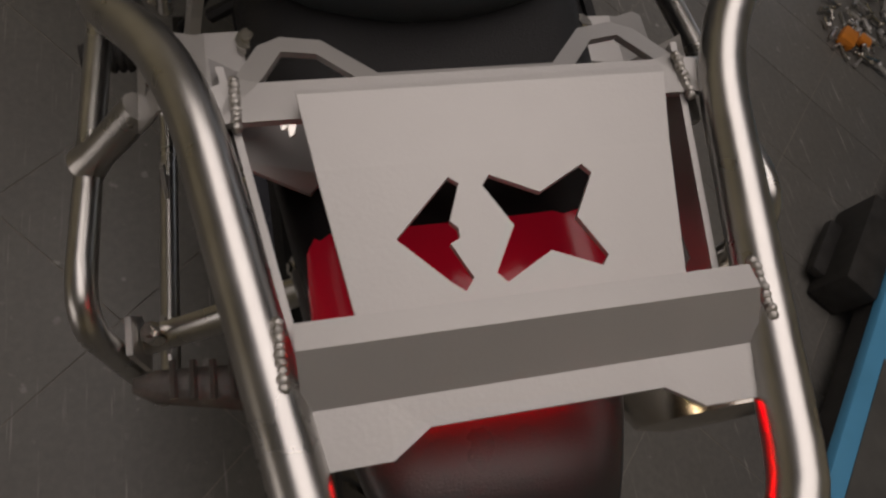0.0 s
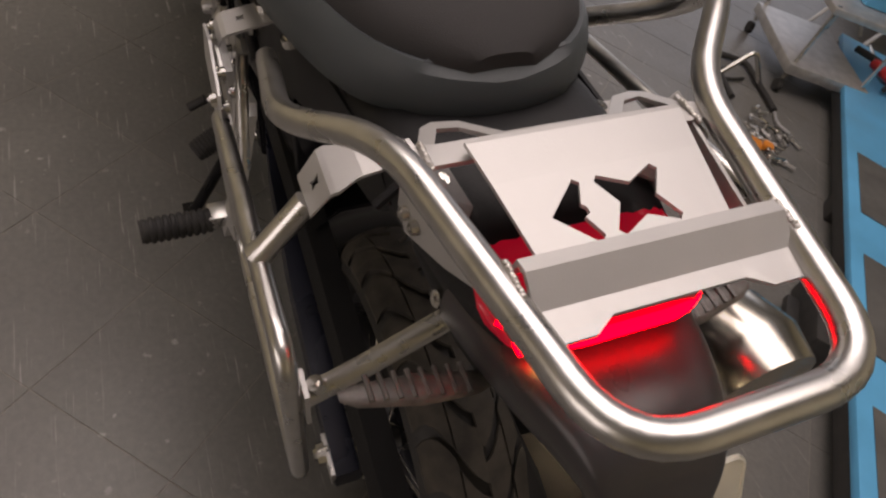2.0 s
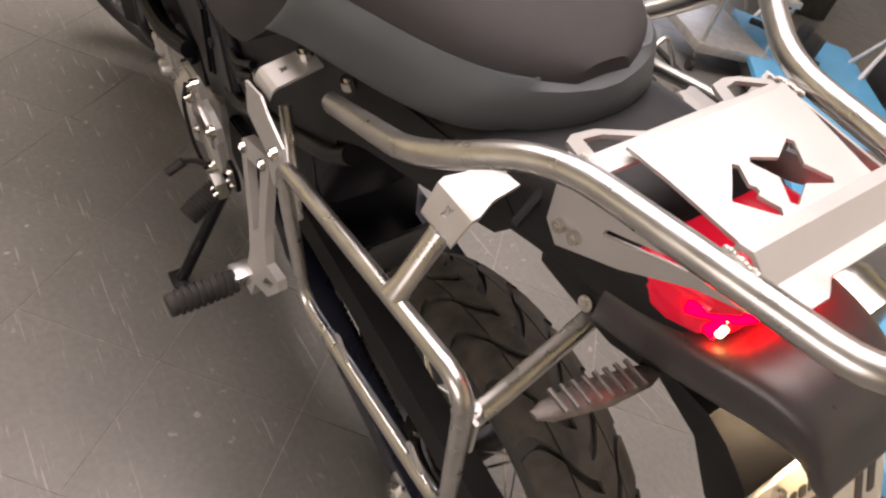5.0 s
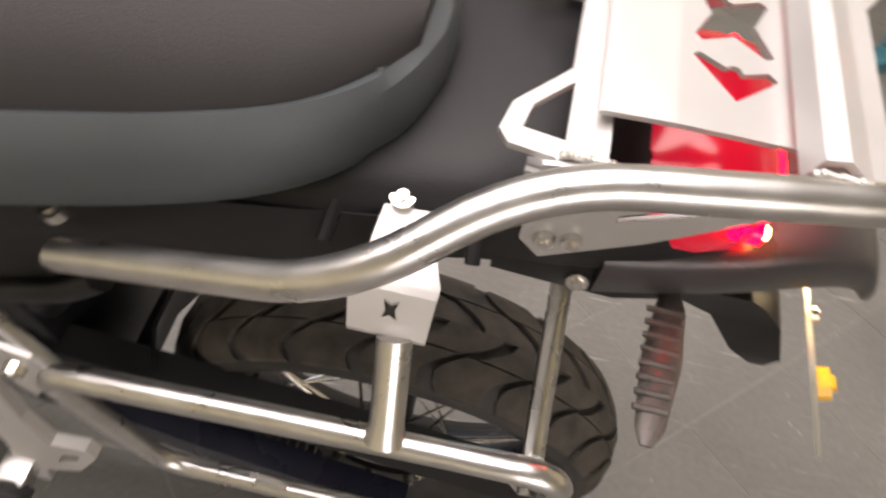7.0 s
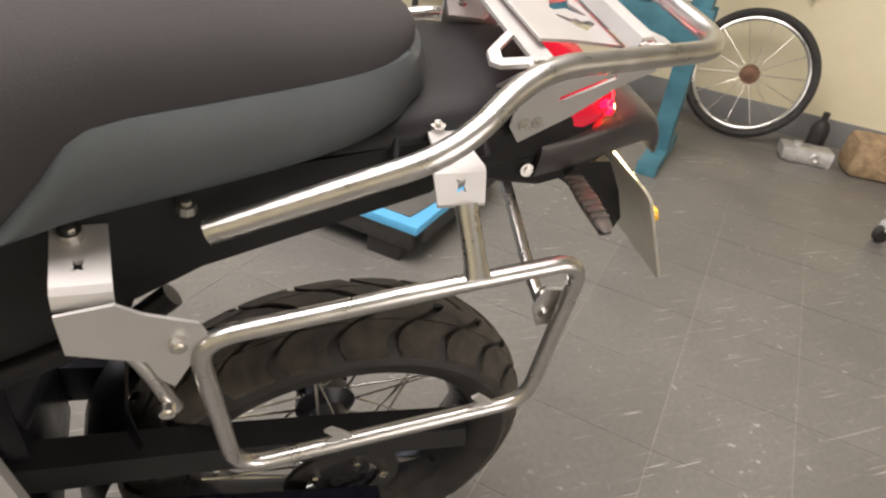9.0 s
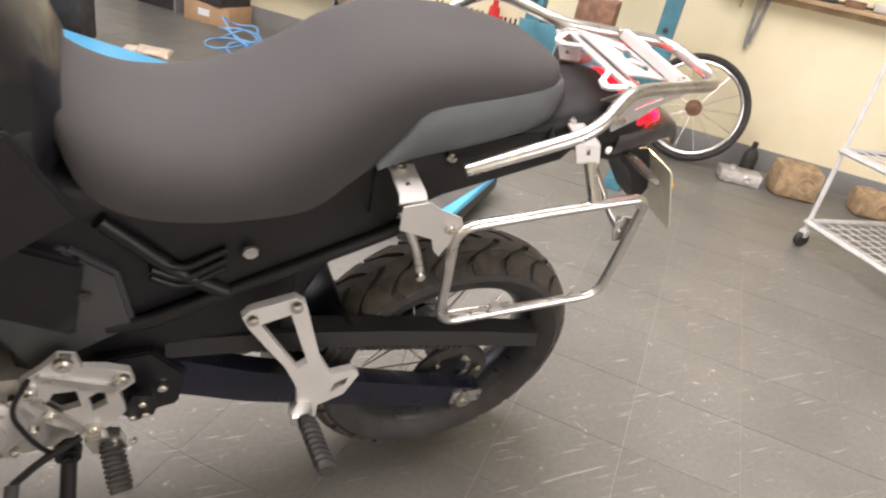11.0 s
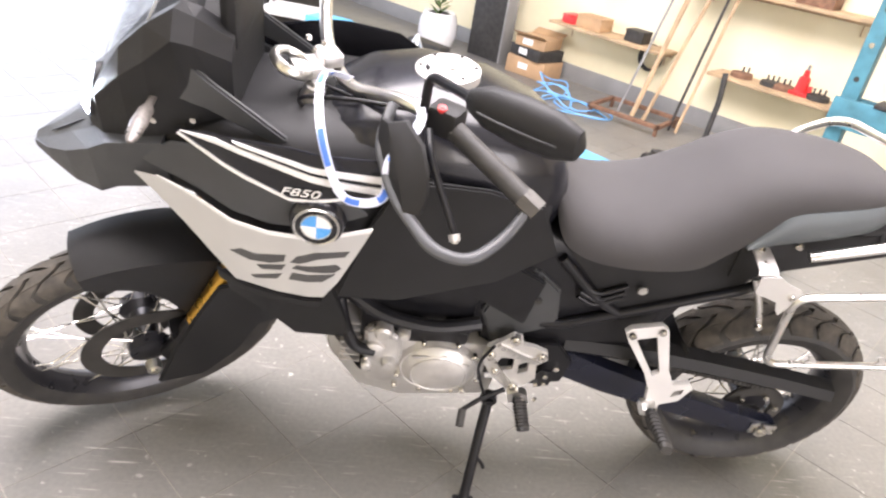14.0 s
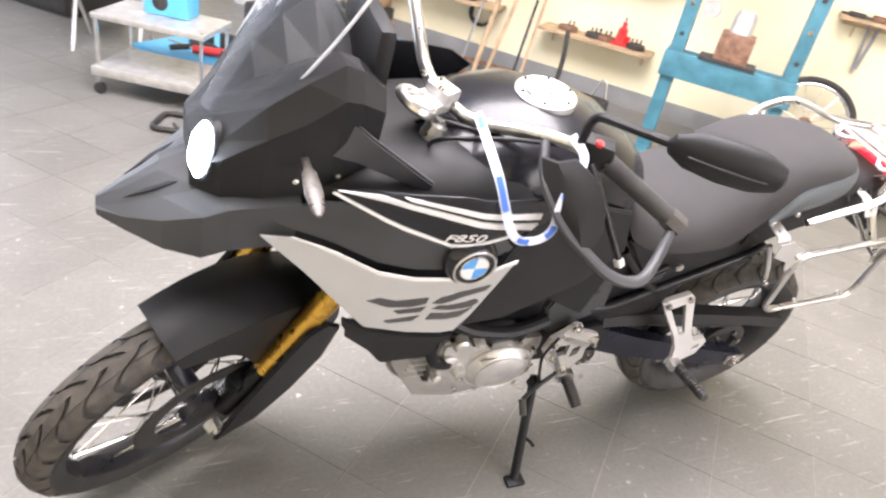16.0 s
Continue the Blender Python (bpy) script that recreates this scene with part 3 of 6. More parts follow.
for q, z, r, l in ((1.012, 0.546, 0.020, 0.018), (1.030, 0.482, 0.026, 0.016), (0.992, 0.446, 0.016, 0.022), (1.044, 0.424, 0.012, 0.014), (0.965, 0.548, 0.013, 0.020)):
    P("pump_boss", lathe([(0.0, l), (r * 0.7, l), (r, l * 0.7), (r * 1.1, -0.01)], Matrix.Translation((q, 0.143, z)) @ ACROSS, 18), CAST)
P("coolant_hose", tube([(1.03, 0.150, 0.482), (1.075, 0.160, 0.50), (1.10, 0.150, 0.56), (1.12, 0.13, 0.64)], 0.014, 0.04, 10), FRAME, None, "black coolant hose")
P("coolant_hose", tube([(0.80, 0.14, 0.60), (0.90, 0.160, 0.588), (1.02, 0.158, 0.612), (1.10, 0.14, 0.66)], 0.017, 0.05, 10), FRAME, None, "black coolant hose")
P("clutch_cable", tube([(0.76, 0.168, 0.56), (0.79, 0.175, 0.50), (0.765, 0.178, 0.42), (0.742, 0.17, 0.37)], 0.004, 0.03, 8), FRAME)
P("header_pipe", tube([(1.085, 0.06, 0.60), (1.135, 0.07, 0.52), (1.125, 0.06, 0.36), (1.02, 0.05, 0.305)], 0.019, 0.06, 12), MUFF, None, "steel exhaust header pipe")


def peg(a, b, name, label, half=0.021):
    """Rubber block from a to b, flat on top, with narrow grooves across it."""
    a, b = Vector(a), Vector(b)
    d = (b - a).normalized()
    core = sweep(bmesh.new(), [a, b], half * 0.86, 14, flat=0.66)
    ob = P(name, core, RUBBER, None, label)
    n = 10
    for k in range(n):
        p, q = a.lerp(b, k / n), a.lerp(b, (k + 0.72) / n)
        r = half * (0.92 if k in (0, n - 1) else 1.0)
        P("peg_rib", sweep(bmesh.new(), [p, p + d * 0.0012, q - d * 0.0012, q], [r * 0.9, r, r, r * 0.9], 14, flat=0.70), RUBBER, ob)
    return ob


peg((0.665, 0.172, 0.385), (0.652, 0.242, 0.350), "rider_footpeg", "black ribbed rider footpeg", 0.023)
peg((0.373, 0.238, 0.463), (0.365, 0.344, 0.473), "passenger_footpeg", "black ribbed rubber passenger footpeg")
peg((0.373, -0.238, 0.463), (0.365, -0.344, 0.473), "passenger_footpeg", "black ribbed rubber passenger footpeg")
for s in (1, -1):
    arms = slab([(0.478, 0.642), (0.466, 0.653), (0.398, 0.668), (0.381, 0.657), (0.352, 0.558), (0.330, 0.522), (0.290, 0.527), (0.281, 0.515), (0.306, 0.481), (0.350, 0.466), (0.352, 0.440), (0.378, 0.440), (0.384, 0.471), (0.387, 0.506), (0.407, 0.545), (0.467, 0.622)], 0.014,
                lambda a, b, c, s=s: (a, s * (0.146 + (0.652 - b) * 0.30 + c), b), [[(0.450, 0.628), (0.404, 0.640), (0.372, 0.550), (0.388, 0.541)], [(0.323, 0.505), (0.300, 0.513), (0.305, 0.497), (0.330, 0.488)]])
    hanger = P("passenger_footrest_hanger", arms, ALU_SHEET, None, "silver forked passenger footrest bracket", False)
    P("peg_clevis", boxed(0.380, s * 0.224, 0.464, 0.036, 0.034, 0.024, 0.003), ALU, hanger)
    for at in ((0.396, s * 0.160, 0.654), (0.462, s * 0.164, 0.638)):
        P("hanger_bolt", bolted(at, (0, s, 0), 0.010, 0.007), STEEL, hanger)

stand = tube([(0.725, 0.13, 0.345), (0.735, 0.18, 0.25), (0.75, 0.268, 0.085), (0.752, 0.278, 0.072)], 0.013, 0.03)
sd = P("side_stand", stand, FRAME, None, "black side stand, folded out to the floor")
P("stand_foot", boxed(0.753, 0.283, 0.068, 0.055, 0.034, 0.014, 0.004, Matrix.Identity(4)), FRAME, sd)
P("stand_pivot", bolted((0.728, 0.135, 0.335), (0, 1, 0), 0.022, 0.02), FRAME, sd)
P("stand_tang", tube([(0.742, 0.215, 0.19), (0.72, 0.235, 0.18), (0.715, 0.245, 0.175)], 0.005), FRAME, sd)
P("gear_lever", tube([(0.705, 0.17, 0.41), (0.76, 0.185, 0.385), (0.80, 0.20, 0.355)], 0.006, 0.02), FRAME, None, "black gear lever with rubber toe piece")
P("gear_lever_toe", tube([(0.80, 0.20, 0.355), (0.805, 0.235, 0.335)], 0.010), RUBBER)

# frame
for s in (1, -1):
    P("frame_tube", tube([(0.66, s * 0.115, 0.60), (0.612, s * 0.12, 0.604), (0.245, s * 0.12, 0.772), (0.21, s * 0.115, 0.80)], 0.012, 0.05), FRAME, None, "black subframe tube")
    P("frame_tube", tube([(0.66, s * 0.115, 0.80), (0.56, s * 0.12, 0.70), (0.49, s * 0.12, 0.655)], 0.012, 0.04), FRAME, None, "black subframe tube")
    P("frame_plate", flank([(0.62, 0.60), (0.76, 0.52), (0.80, 0.62), (0.76, 0.745), (0.70, 0.76), (0.64, 0.71)], lambda x, z, s=s: s * 0.125, 0.02, 0.006), GREYPANEL, None, "dark grey frame side plate")
    P("frame_screw", bolted((0.468, s * 0.128, 0.744), (0, s, 0), 0.012, 0.004), ALU)
    P("frame_screw", bolted((0.684, s * 0.127, 0.677), (0, s, 0), 0.009, 0.004), DARK)
    P("side_cover", flank([(0.66, 0.83), (0.56, 0.715), (0.50, 0.66), (0.25, 0.772), (0.24, 0.80), (0.28, 0.92), (0.38, 0.87), (0.42, 0.845), (0.60, 0.84)], lambda x, z, s=s: s * 0.115, 0.02, 0.004), PLASTIC, None, "matt black plastic side cover under the seat")
    P("main_spar", flank([(0.70, 0.60), (1.06, 0.80), (1.15, 0.86), (1.10, 0.92), (0.80, 0.80), (0.68, 0.74)], lambda x, z, s=s: s * 0.135, 0.03, 0.006), FRAME, None, "black main frame spar")

P("inner_mudguard", boxed(0.385, 0.0, 0.53, 0.025, 0.19, 0.36, 0.008), FRAME, None, "black inner mudguard ahead of the rear wheel")
P("airbox", loft([blob(x, w, a, b, 0.4, 20) for x, w, a, b in ((0.31, 0.08, 0.70, 0.86), (0.385, 0.095, 0.52, 0.86), (0.44, 0.10, 0.44, 0.86), (0.55, 0.108, 0.44, 0.86), (0.70, 0.112, 0.50, 0.86), (0.85, 0.115, 0.54, 0.88), (1.05, 0.12, 0.58, 0.90))]), FRAME, None, "black airbox and gearbox body behind the frame tubes")
for z in (0.70, 0.715, 0.735):
    P("engine_hose", tube([(0.60, 0.122, z), (0.56, 0.127, z - 0.02), (0.50, 0.122, z + 0.01)], 0.006, 0.02), FRAME)

# tank, seat
P("fuel_tank", loft([blob(x, w, a, b, 0.62) for x, w, a, b in ((0.69, 0.09, 0.86, 0.985), (0.72, 0.125, 0.80, 1.045), (0.78, 0.155, 0.74, 1.085), (0.88, 0.175, 0.72, 1.118), (1.0, 0.185, 0.72, 1.128), (1.10, 0.18, 0.74, 1.105), (1.18, 0.15, 0.78, 1.06))]), GLOSS, None, "gloss black fuel tank")
cap_m = Matrix.Translation((0.955, 0, 1.124)) @ Matrix.Rotation(radians(4), 4, "Y")
cap = P("fuel_cap", lathe([(0.062, -0.01), (0.062, 0.006), (0.056, 0.010), (0.044, 0.009), (0.042, 0.005), (0.0, 0.006)], cap_m, 36), ALU_SHEET, None, "round brushed silver fuel cap")
P("cap_lock", boxed(0.945, 0, 1.134, 0.022, 0.012, 0.006, 0.002), ALU, cap)
for k in range(6):
    a = k * math.pi / 3
    P("cap_bolt", bolted(cap_m @ Vector((0.052 * math.cos(a), 0.052 * math.sin(a), 0.009)), (0, 0, 1), 0.004, 0.003), DARK, cap)

SEAT = [(0.705, 0.095, 0.93, 0.985), (0.675, 0.125, 0.855, 0.956), (0.62, 0.148, 0.83, 0.930), (0.55, 0.16, 0.828, 0.926), (0.48, 0.165, 0.834, 0.945), (0.40, 0.163, 0.850, 0.993), (0.34, 0.152, 0.895, 1.036), (0.27, 0.142, 0.945, 1.060), (0.18, 0.128, 0.96, 1.066), (0.10, 0.114, 0.975, 1.060), (0.04, 0.094, 0.985, 1.048), (0.008, 0.062, 0.99, 1.036), (-0.010, 0.028, 1.0, 1.026)]


def seat_ring(x, w, z0, z1):
    out = []
    for k in range(25):
        a = math.pi * k / 24
        ca, sa = math.cos(a), math.sin(a)
        out.append(Vector((x, w * math.copysign(abs(ca) ** interp(x, [(0.25, 0.62), (0.48, 0.72)]), ca), z0 + (z1 - z0) * abs(sa) ** interp(x, [(0.25, 0.55), (0.48, 0.86)]))))
    return out


def smooth_table(table, n):
    out = []
    for i in range(n + 1):
        t = i / n * (len(table) - 1)
        k = min(int(t), len(table) - 2)
        f = t - k
        g = lambda q: table[max(0, min(len(table) - 1, q))]
        row = []
        for c in range(len(table[0])):
            p0, p1, p2, p3 = g(k - 1)[c], g(k)[c], g(k + 1)[c], g(k + 2)[c]
            row.append(0.5 * (2 * p1 + (p2 - p0) * f + (2 * p0 - 5 * p1 + 4 * p2 - p3) * f * f + (3 * p1 - p0 - 3 * p2 + p3) * f ** 3))
        out.append(row)
    return out


seat = P("seat", loft([seat_ring(*r) for r in smooth_table(SEAT, 44)]), SEAT_TOP, None, "charcoal one-piece seat with stepped passenger part")
SIDE = [(0.318, 0.156, 0.910, 0.916), (0.285, 0.153, 0.917, 0.955), (0.25, 0.149, 0.925, 0.993), (0.17, 0.138, 0.938, 1.006), (0.10, 0.124, 0.948, 1.013), (0.05, 0.109, 0.957, 1.017), (0.012, 0.084, 0.964, 1.018), (-0.010, 0.048, 0.968, 1.016), (-0.020, 0.012, 0.970, 1.014)]
skirt = bmesh.new()
left = smooth_table(SIDE, 24)
prof = [(x, y, a, b) for x, y, a, b in left] + [(x, -y, a, b) for x, y, a, b in left[::-1]]
rings = []
for x, y, a, b in prof:
    s = 1 if y >= 0 else -1
    h, back = b - a, 0.014 * (abs(y) < 0.07)
    prof_pts = [(0, -0.004, a), (-back * 0.3, 0.003, a + h * 0.12), (-back * 0.4, 0.005, a + h * 0.35), (-back * 0.3, 0.003, a + h * 0.62), (0, -0.002, a + h * 0.86), (back, -0.010, b), (back * 2, -0.034, b - 0.006), (back * 2, -0.034, a)]
    rings.append([skirt.verts.new((x + dx, y + s * dy, z)) for dx, dy, z in prof_pts])
for a, b in zip(rings, rings[1:]):
    for j in range(8):
        skirt.faces.new((a[j], a[(j + 1) % 8], b[(j + 1) % 8], b[j]))
P("seat_side_band", skirt, SEAT_SIDE, seat, "slate grey band round the rear of the seat")

# tail
TAIL = [(0.36, 0.11, 0.74, 0.90), (0.27, 0.120, 0.79, 0.935), (0.20, 0.120, 0.828, 0.945), (0.10, 0.112, 0.858, 0.960), (0.0, 0.104, 0.885, 0.978), (-0.08, 0.094, 0.90, 0.985), (-0.16, 0.082, 0.905, 0.985), (-0.20, 0.07, 0.91, 0.975)]
P("tail_cowl", loft([blob(x, w, a, b, 0.45, 24) for x, w, a, b in smooth_table(TAIL, 16)]), PLASTIC, None, "matt black tail fairing under the rack")
for s in (1, -1):
    P("tail_side_cover", flank([(0.31, 0.915), (0.30, 0.80), (0.24, 0.80), (0.183, 0.833), (0.09, 0.86), (-0.026, 0.890), (-0.055, 0.925), (-0.02, 0.958), (0.10, 0.945), (0.20, 0.930)], lambda x, z, s=s: s * interp(x, [(-0.06, 0.098), (0.05, 0.110), (0.2, 0.120)]), 0.012, 0.004), PLASTIC, None, "matt black tail side cover under the seat")
lamp = P("tail_lamp", loft([blob(x, w, a, b, 0.5, 24) for x, w, a, b in ((-0.135, 0.080, 0.938, 0.984), (-0.185, 0.080, 0.938, 0.990), (-0.207, 0.074, 0.944, 0.990), (-0.220, 0.058, 0.952, 0.982))]), RED_LENS, None, "lit red tail lamp")
P("tail_lamp_led", loft([blob(x, 0.0085, 0.955, 0.971, 0.9, 12, 0.063) for x in (-0.217, -0.198)]), RED_HOT, lamp)
P("led_core", loft([blob(x, 0.0042, 0.959, 0.968, 1.0, 10, 0.064) for x in (-0.220, -0.210)]), LED_CORE, lamp)
# extra glowing strip, added to redden the rail and mudguard
P("added_red_glow", sweep(bmesh.new(), rounded([Vector((-0.196, -0.079, 0.975)), Vector((-0.224, -0.050, 0.972)), Vector((-0.224, 0.050, 0.972)), Vector((-0.196, 0.079, 0.975))], 0.03, 5), 0.0045, 8), RED_HOT, lamp, "added glowing strip that throws red on the rail and mudguard")
P("tail_underside", loft([blob(x, w, a, b, 0.45, 20) for x, w, a, b in ((-0.075, 0.088, 0.888, 0.935), (-0.108, 0.084, 0.877, 0.935), (-0.158, 0.080, 0.866, 0.935), (-0.190, 0.074, 0.870, 0.935), (-0.228, 0.060, 0.892, 0.935))]), PLASTIC, None, "black plastic underside of the tail")
FENDER = [(-0.140, 0.088, 0.884, 0.940), (-0.180, 0.082, 0.890, 0.944), (-0.225, 0.074, 0.898, 0.952), (-0.262, 0.063, 0.903, 0.954), (-0.290, 0.054, 0.905, 0.946), (-0.306, 0.049, 0.900, 0.932), (-0.318, 0.045, 0.888, 0.912), (-0.329, 0.036, 0.879, 0.892)]
P("rear_fender", loft([blob(x, w, a, b, 0.42, 28) for x, w, a, b in smooth_table(FENDER, 28)]), FENDER_GREY, None, "dark grey plastic rear mudguard with a drooping lip")
P("plate_carrier", loft([[Vector((x - d, w, z)), Vector((x + d, w, z)), Vector((x + d, -w, z)), Vector((x - d, -w, z))] for x, z, w, d in ((-0.195, 0.895, 0.066, 0.050), (-0.225, 0.872, 0.056, 0.040), (-0.268, 0.835, 0.046, 0.026), (-0.296, 0.79, 0.046, 0.020), (-0.318, 0.745, 0.030, 0.006))]), PLASTIC, None, "black number plate carrier")

PLATE_TOP, PLATE_DOWN = Vector((-0.298, -0.008, 0.861)), Vector((-0.50, 0, -0.866))
PLATE_OUT = Vector((-0.866, 0, 0.50))


def on_plate(a, b, c):
    """a across the plate from its middle, b down from its top edge, c proud of it."""
    return PLATE_TOP + Vector((0, -a, 0)) + PLATE_DOWN * b + PLATE_OUT * c


def rounded_rect(x0, y0, x1, y1, r, n=4):
    out = []
    for cx, cy, a0 in ((x1 - r, y1 - r, 0), (x0 + r, y1 - r, 90), (x0 + r, y0 + r, 180), (x1 - r, y0 + r, 270)):
        out += [(cx + r * math.cos(radians(a0 + 90 * k / n)), cy + r * math.sin(radians(a0 + 90 * k / n))) for k in range(n + 1)]
    return out


plate = P("number_plate", slab(rounded_rect(-0.100, 0, 0.100, 0.17, 0.012), 0.0025, on_plate), PLATE, None, "grey metal number plate with dark characters")
P("plate_edge", sweep(bmesh.new(), [on_plate(a, b, 0.002) for a, b in rounded_rect(-0.098, 0.002, 0.098, 0.168, 0.012)], 0.002, 6, True), PLATE, plate)
for a0, a1, b0, b1 in [(-0.062 + 0.011 * k, -0.054 + 0.011 * k, 0.026, 0.037) for k in range(12)] + [(q, q + 0.010, 0.047 + d, 0.097 - d) for k in range(3) for q, d in ((-0.062 + k * 0.060, 0.0), (-0.044 + k * 0.060, 0.004))] + [(q, q + 0.010, 0.106 + d, 0.156 - d) for k in range(4) for q, d in ((-0.082 + k * 0.046, 0.0), (-0.064 + k * 0.046, 0.004))]:
    P("plate_character", slab(rounded_rect(a0, b0, a1, b1, 0.002), 0.001, lambda a, b, c: on_plate(a, b, 0.0027 + c)), INK, plate)
amb = P("plate_seal", bolted(on_plate(-0.080, 0.053, 0.002), PLATE_OUT, 0.013, 0.011), AMBER, plate, "yellow plastic plate seal")
for a in (-0.045, 0.045):
    P("plate_bolt", bolted(on_plate(a, 0.012, 0.002), PLATE_OUT, 0.006, 0.006), STEEL, plate)
P("plate_lamp", boxed(-0.300, 0.0, 0.893, 0.016, 0.040, 0.006, 0.002), PLATE_LAMP, None, "warm lit plate lamp under the mudguard lip")
for s in (1, -1):
    sig = loft([[Vector(c) + Vector((0.0, 0, 0)) + q * r for q in (Vector((math.cos(a), 0, math.sin(a) * 0.45)) for a in (2 * math.pi * k / 14 for k in range(14)))]
                for c, r in (((-0.195, s * 0.065, 0.885), 0.006), ((-0.195, s * 0.08, 0.886), 0.010), ((-0.19, s * 0.12, 0.889), 0.013), ((-0.184, s * 0.165, 0.893), 0.009), ((-0.182, s * 0.176, 0.894), 0.004))])
    sg = P("turn_signal", sig, LENS_CLEAR, None, "slim ribbed rear turn signal")
    for k in range(8):
        y = s * (0.085 + 0.010 * k)
        P("lens_rib", sweep(bmesh.new(), [Vector((-0.203 + 0.0015 * k, y, 0.890 + 0.001 * k)), Vector((-0.179 + 0.001 * k, y, 0.890 + 0.001 * k))], 0.0022, 6), LENS_CLEAR, sg)

# luggage rack
RAIL = 0.0105
rail_half = [(0.178, 0.151, 0.906), (-0.006, 0.172, 0.990), (-0.085, 0.120, 1.0345), (-0.3145, 0.0785, 1.0375)]
rail_far = [(-0.3145, -0.0785, 1.0375), (-0.085, -0.120, 1.0345), (0.016, -0.206, 1.048), (0.088, -0.242, 0.976), (0.186, -0.150, 0.905)]
rack_path = rounded([Vector(p) for p in rail_half + rail_far], 0.045, 7)
rack = P("luggage_rack", sweep(bmesh.new(), rack_path, RAIL, 16), ALU, None, "brushed aluminium tube luggage rack")


def sheet_z(x):
    return interp(-x, [(0.06, 1.030), (0.108, 1.037), (0.142, 1.035), (0.20, 1.027), (0.25, 1.020)])


star = []
for k in range(8):
    cx, cy = -0.171, -0.016
    corners = [(-0.151, 0.0065), (-0.150, -0.0385), (-0.190, -0.0385), (-0.192, 0.0065)]
    if k % 2 == 0:
        x, y = corners[k // 2]
        dx, dy = x - cx, y - cy
        star += [(x - dx * 0.03 - dy * 0.09, y - dy * 0.03 + dx * 0.09), (x - dx * 0.03 + dy * 0.09, y - dy * 0.03 - dx * 0.09)]
    else:
        a, b = corners[k // 2], corners[(k // 2 + 1) % 4]
        star.append((cx + ((a[0] + b[0]) / 2 - cx) * 0.60, cy + ((a[1] + b[1]) / 2 - cy) * 0.60))
boomerang = [(-0.168, 0.043), (-0.149, 0.023), (-0.145, 0.019), (-0.148, 0.015), (-0.163, 0.021), (-0.166, 0.018), (-0.170, 0.018), (-0.172, 0.022), (-0.186, 0.015), (-0.191, 0.019), (-0.187, 0.024)]
boomerang = [(x - 0.004, y + 0.002) for x, y in boomerang]
sheet = slab([(-0.106, 0.076), (-0.142, 0.072), (-0.206, 0.063), (-0.206, -0.070), (-0.142, -0.078), (-0.104, -0.086)], 0.003, lambda a, b, c: (a, b, sheet_z(a) + c), [star, boomerang], 0.0, (-0.108, -0.142, -0.20))
P("rack_sheet", sheet, ALU_SHEET, rack, "satin aluminium sheet with star and boomerang cut-outs", False)
channel = loft([[Vector((x, y, z)) for x, z in ((-0.200, 1.034), (-0.204, 1.049), (-0.214, 1.051), (-0.232, 1.038), (e, 1.037), (e, 1.034), (-0.231, 1.034), (-0.213, 1.047), (-0.206, 1.045), (-0.203, 1.033))] for y, e in ((0.086, -0.252), (0.058, -0.252), (0.044, -0.243), (-0.044, -0.243), (-0.058, -0.252), (-0.086, -0.252))])
P("rack_crossbar", channel, ALU_SHEET, rack, "folded aluminium crossbar welded between the rails", False)
wing = [(-0.096, 0.111), (-0.090, 0.100), (-0.068, 0.090), (-0.062, 0.080), (-0.066, 0.062), (-0.092, 0.040), (-0.092, -0.040), (-0.066, -0.062), (-0.062, -0.080), (-0.068, -0.090), (-0.090, -0.100), (-0.096, -0.111), (-0.114, -0.108), (-0.114, 0.108)]
P("rack_front_plate", slab(wing, 0.004, lambda a, b, c: (a, b, interp(-a, [(0.06, 1.014), (0.10, 1.028)]) + c), [[(-0.094, 0.090), (-0.073, 0.080), (-0.076, 0.065), (-0.094, 0.05)], [(-0.094, -0.090), (-0.094, -0.05), (-0.076, -0.065), (-0.073, -0.080)]]), ALU_SHEET, rack, "cut aluminium cross plate with two openings", False)
welds = bmesh.new()
for x, y, z in ((-0.213, 0.089, 1.049), (-0.213, -0.089, 1.049), (-0.242, 0.083, 1.038), (-0.242, -0.083, 1.038), (-0.105, 0.098, 1.036), (-0.105, -0.098, 1.036)):
    for k in range(9):
        bmesh.ops.create_icosphere(welds, subdivisions=2, radius=0.0024, matrix=Matrix.Translation((x + (k - 4) * 0.0028, y + math.copysign(0.002, y), z - 0.004 + math.sin(k * 2.1) * 0.0006)))
tagged(P("weld_bead", welds, WELD, rack), "", "", "", "stuff")
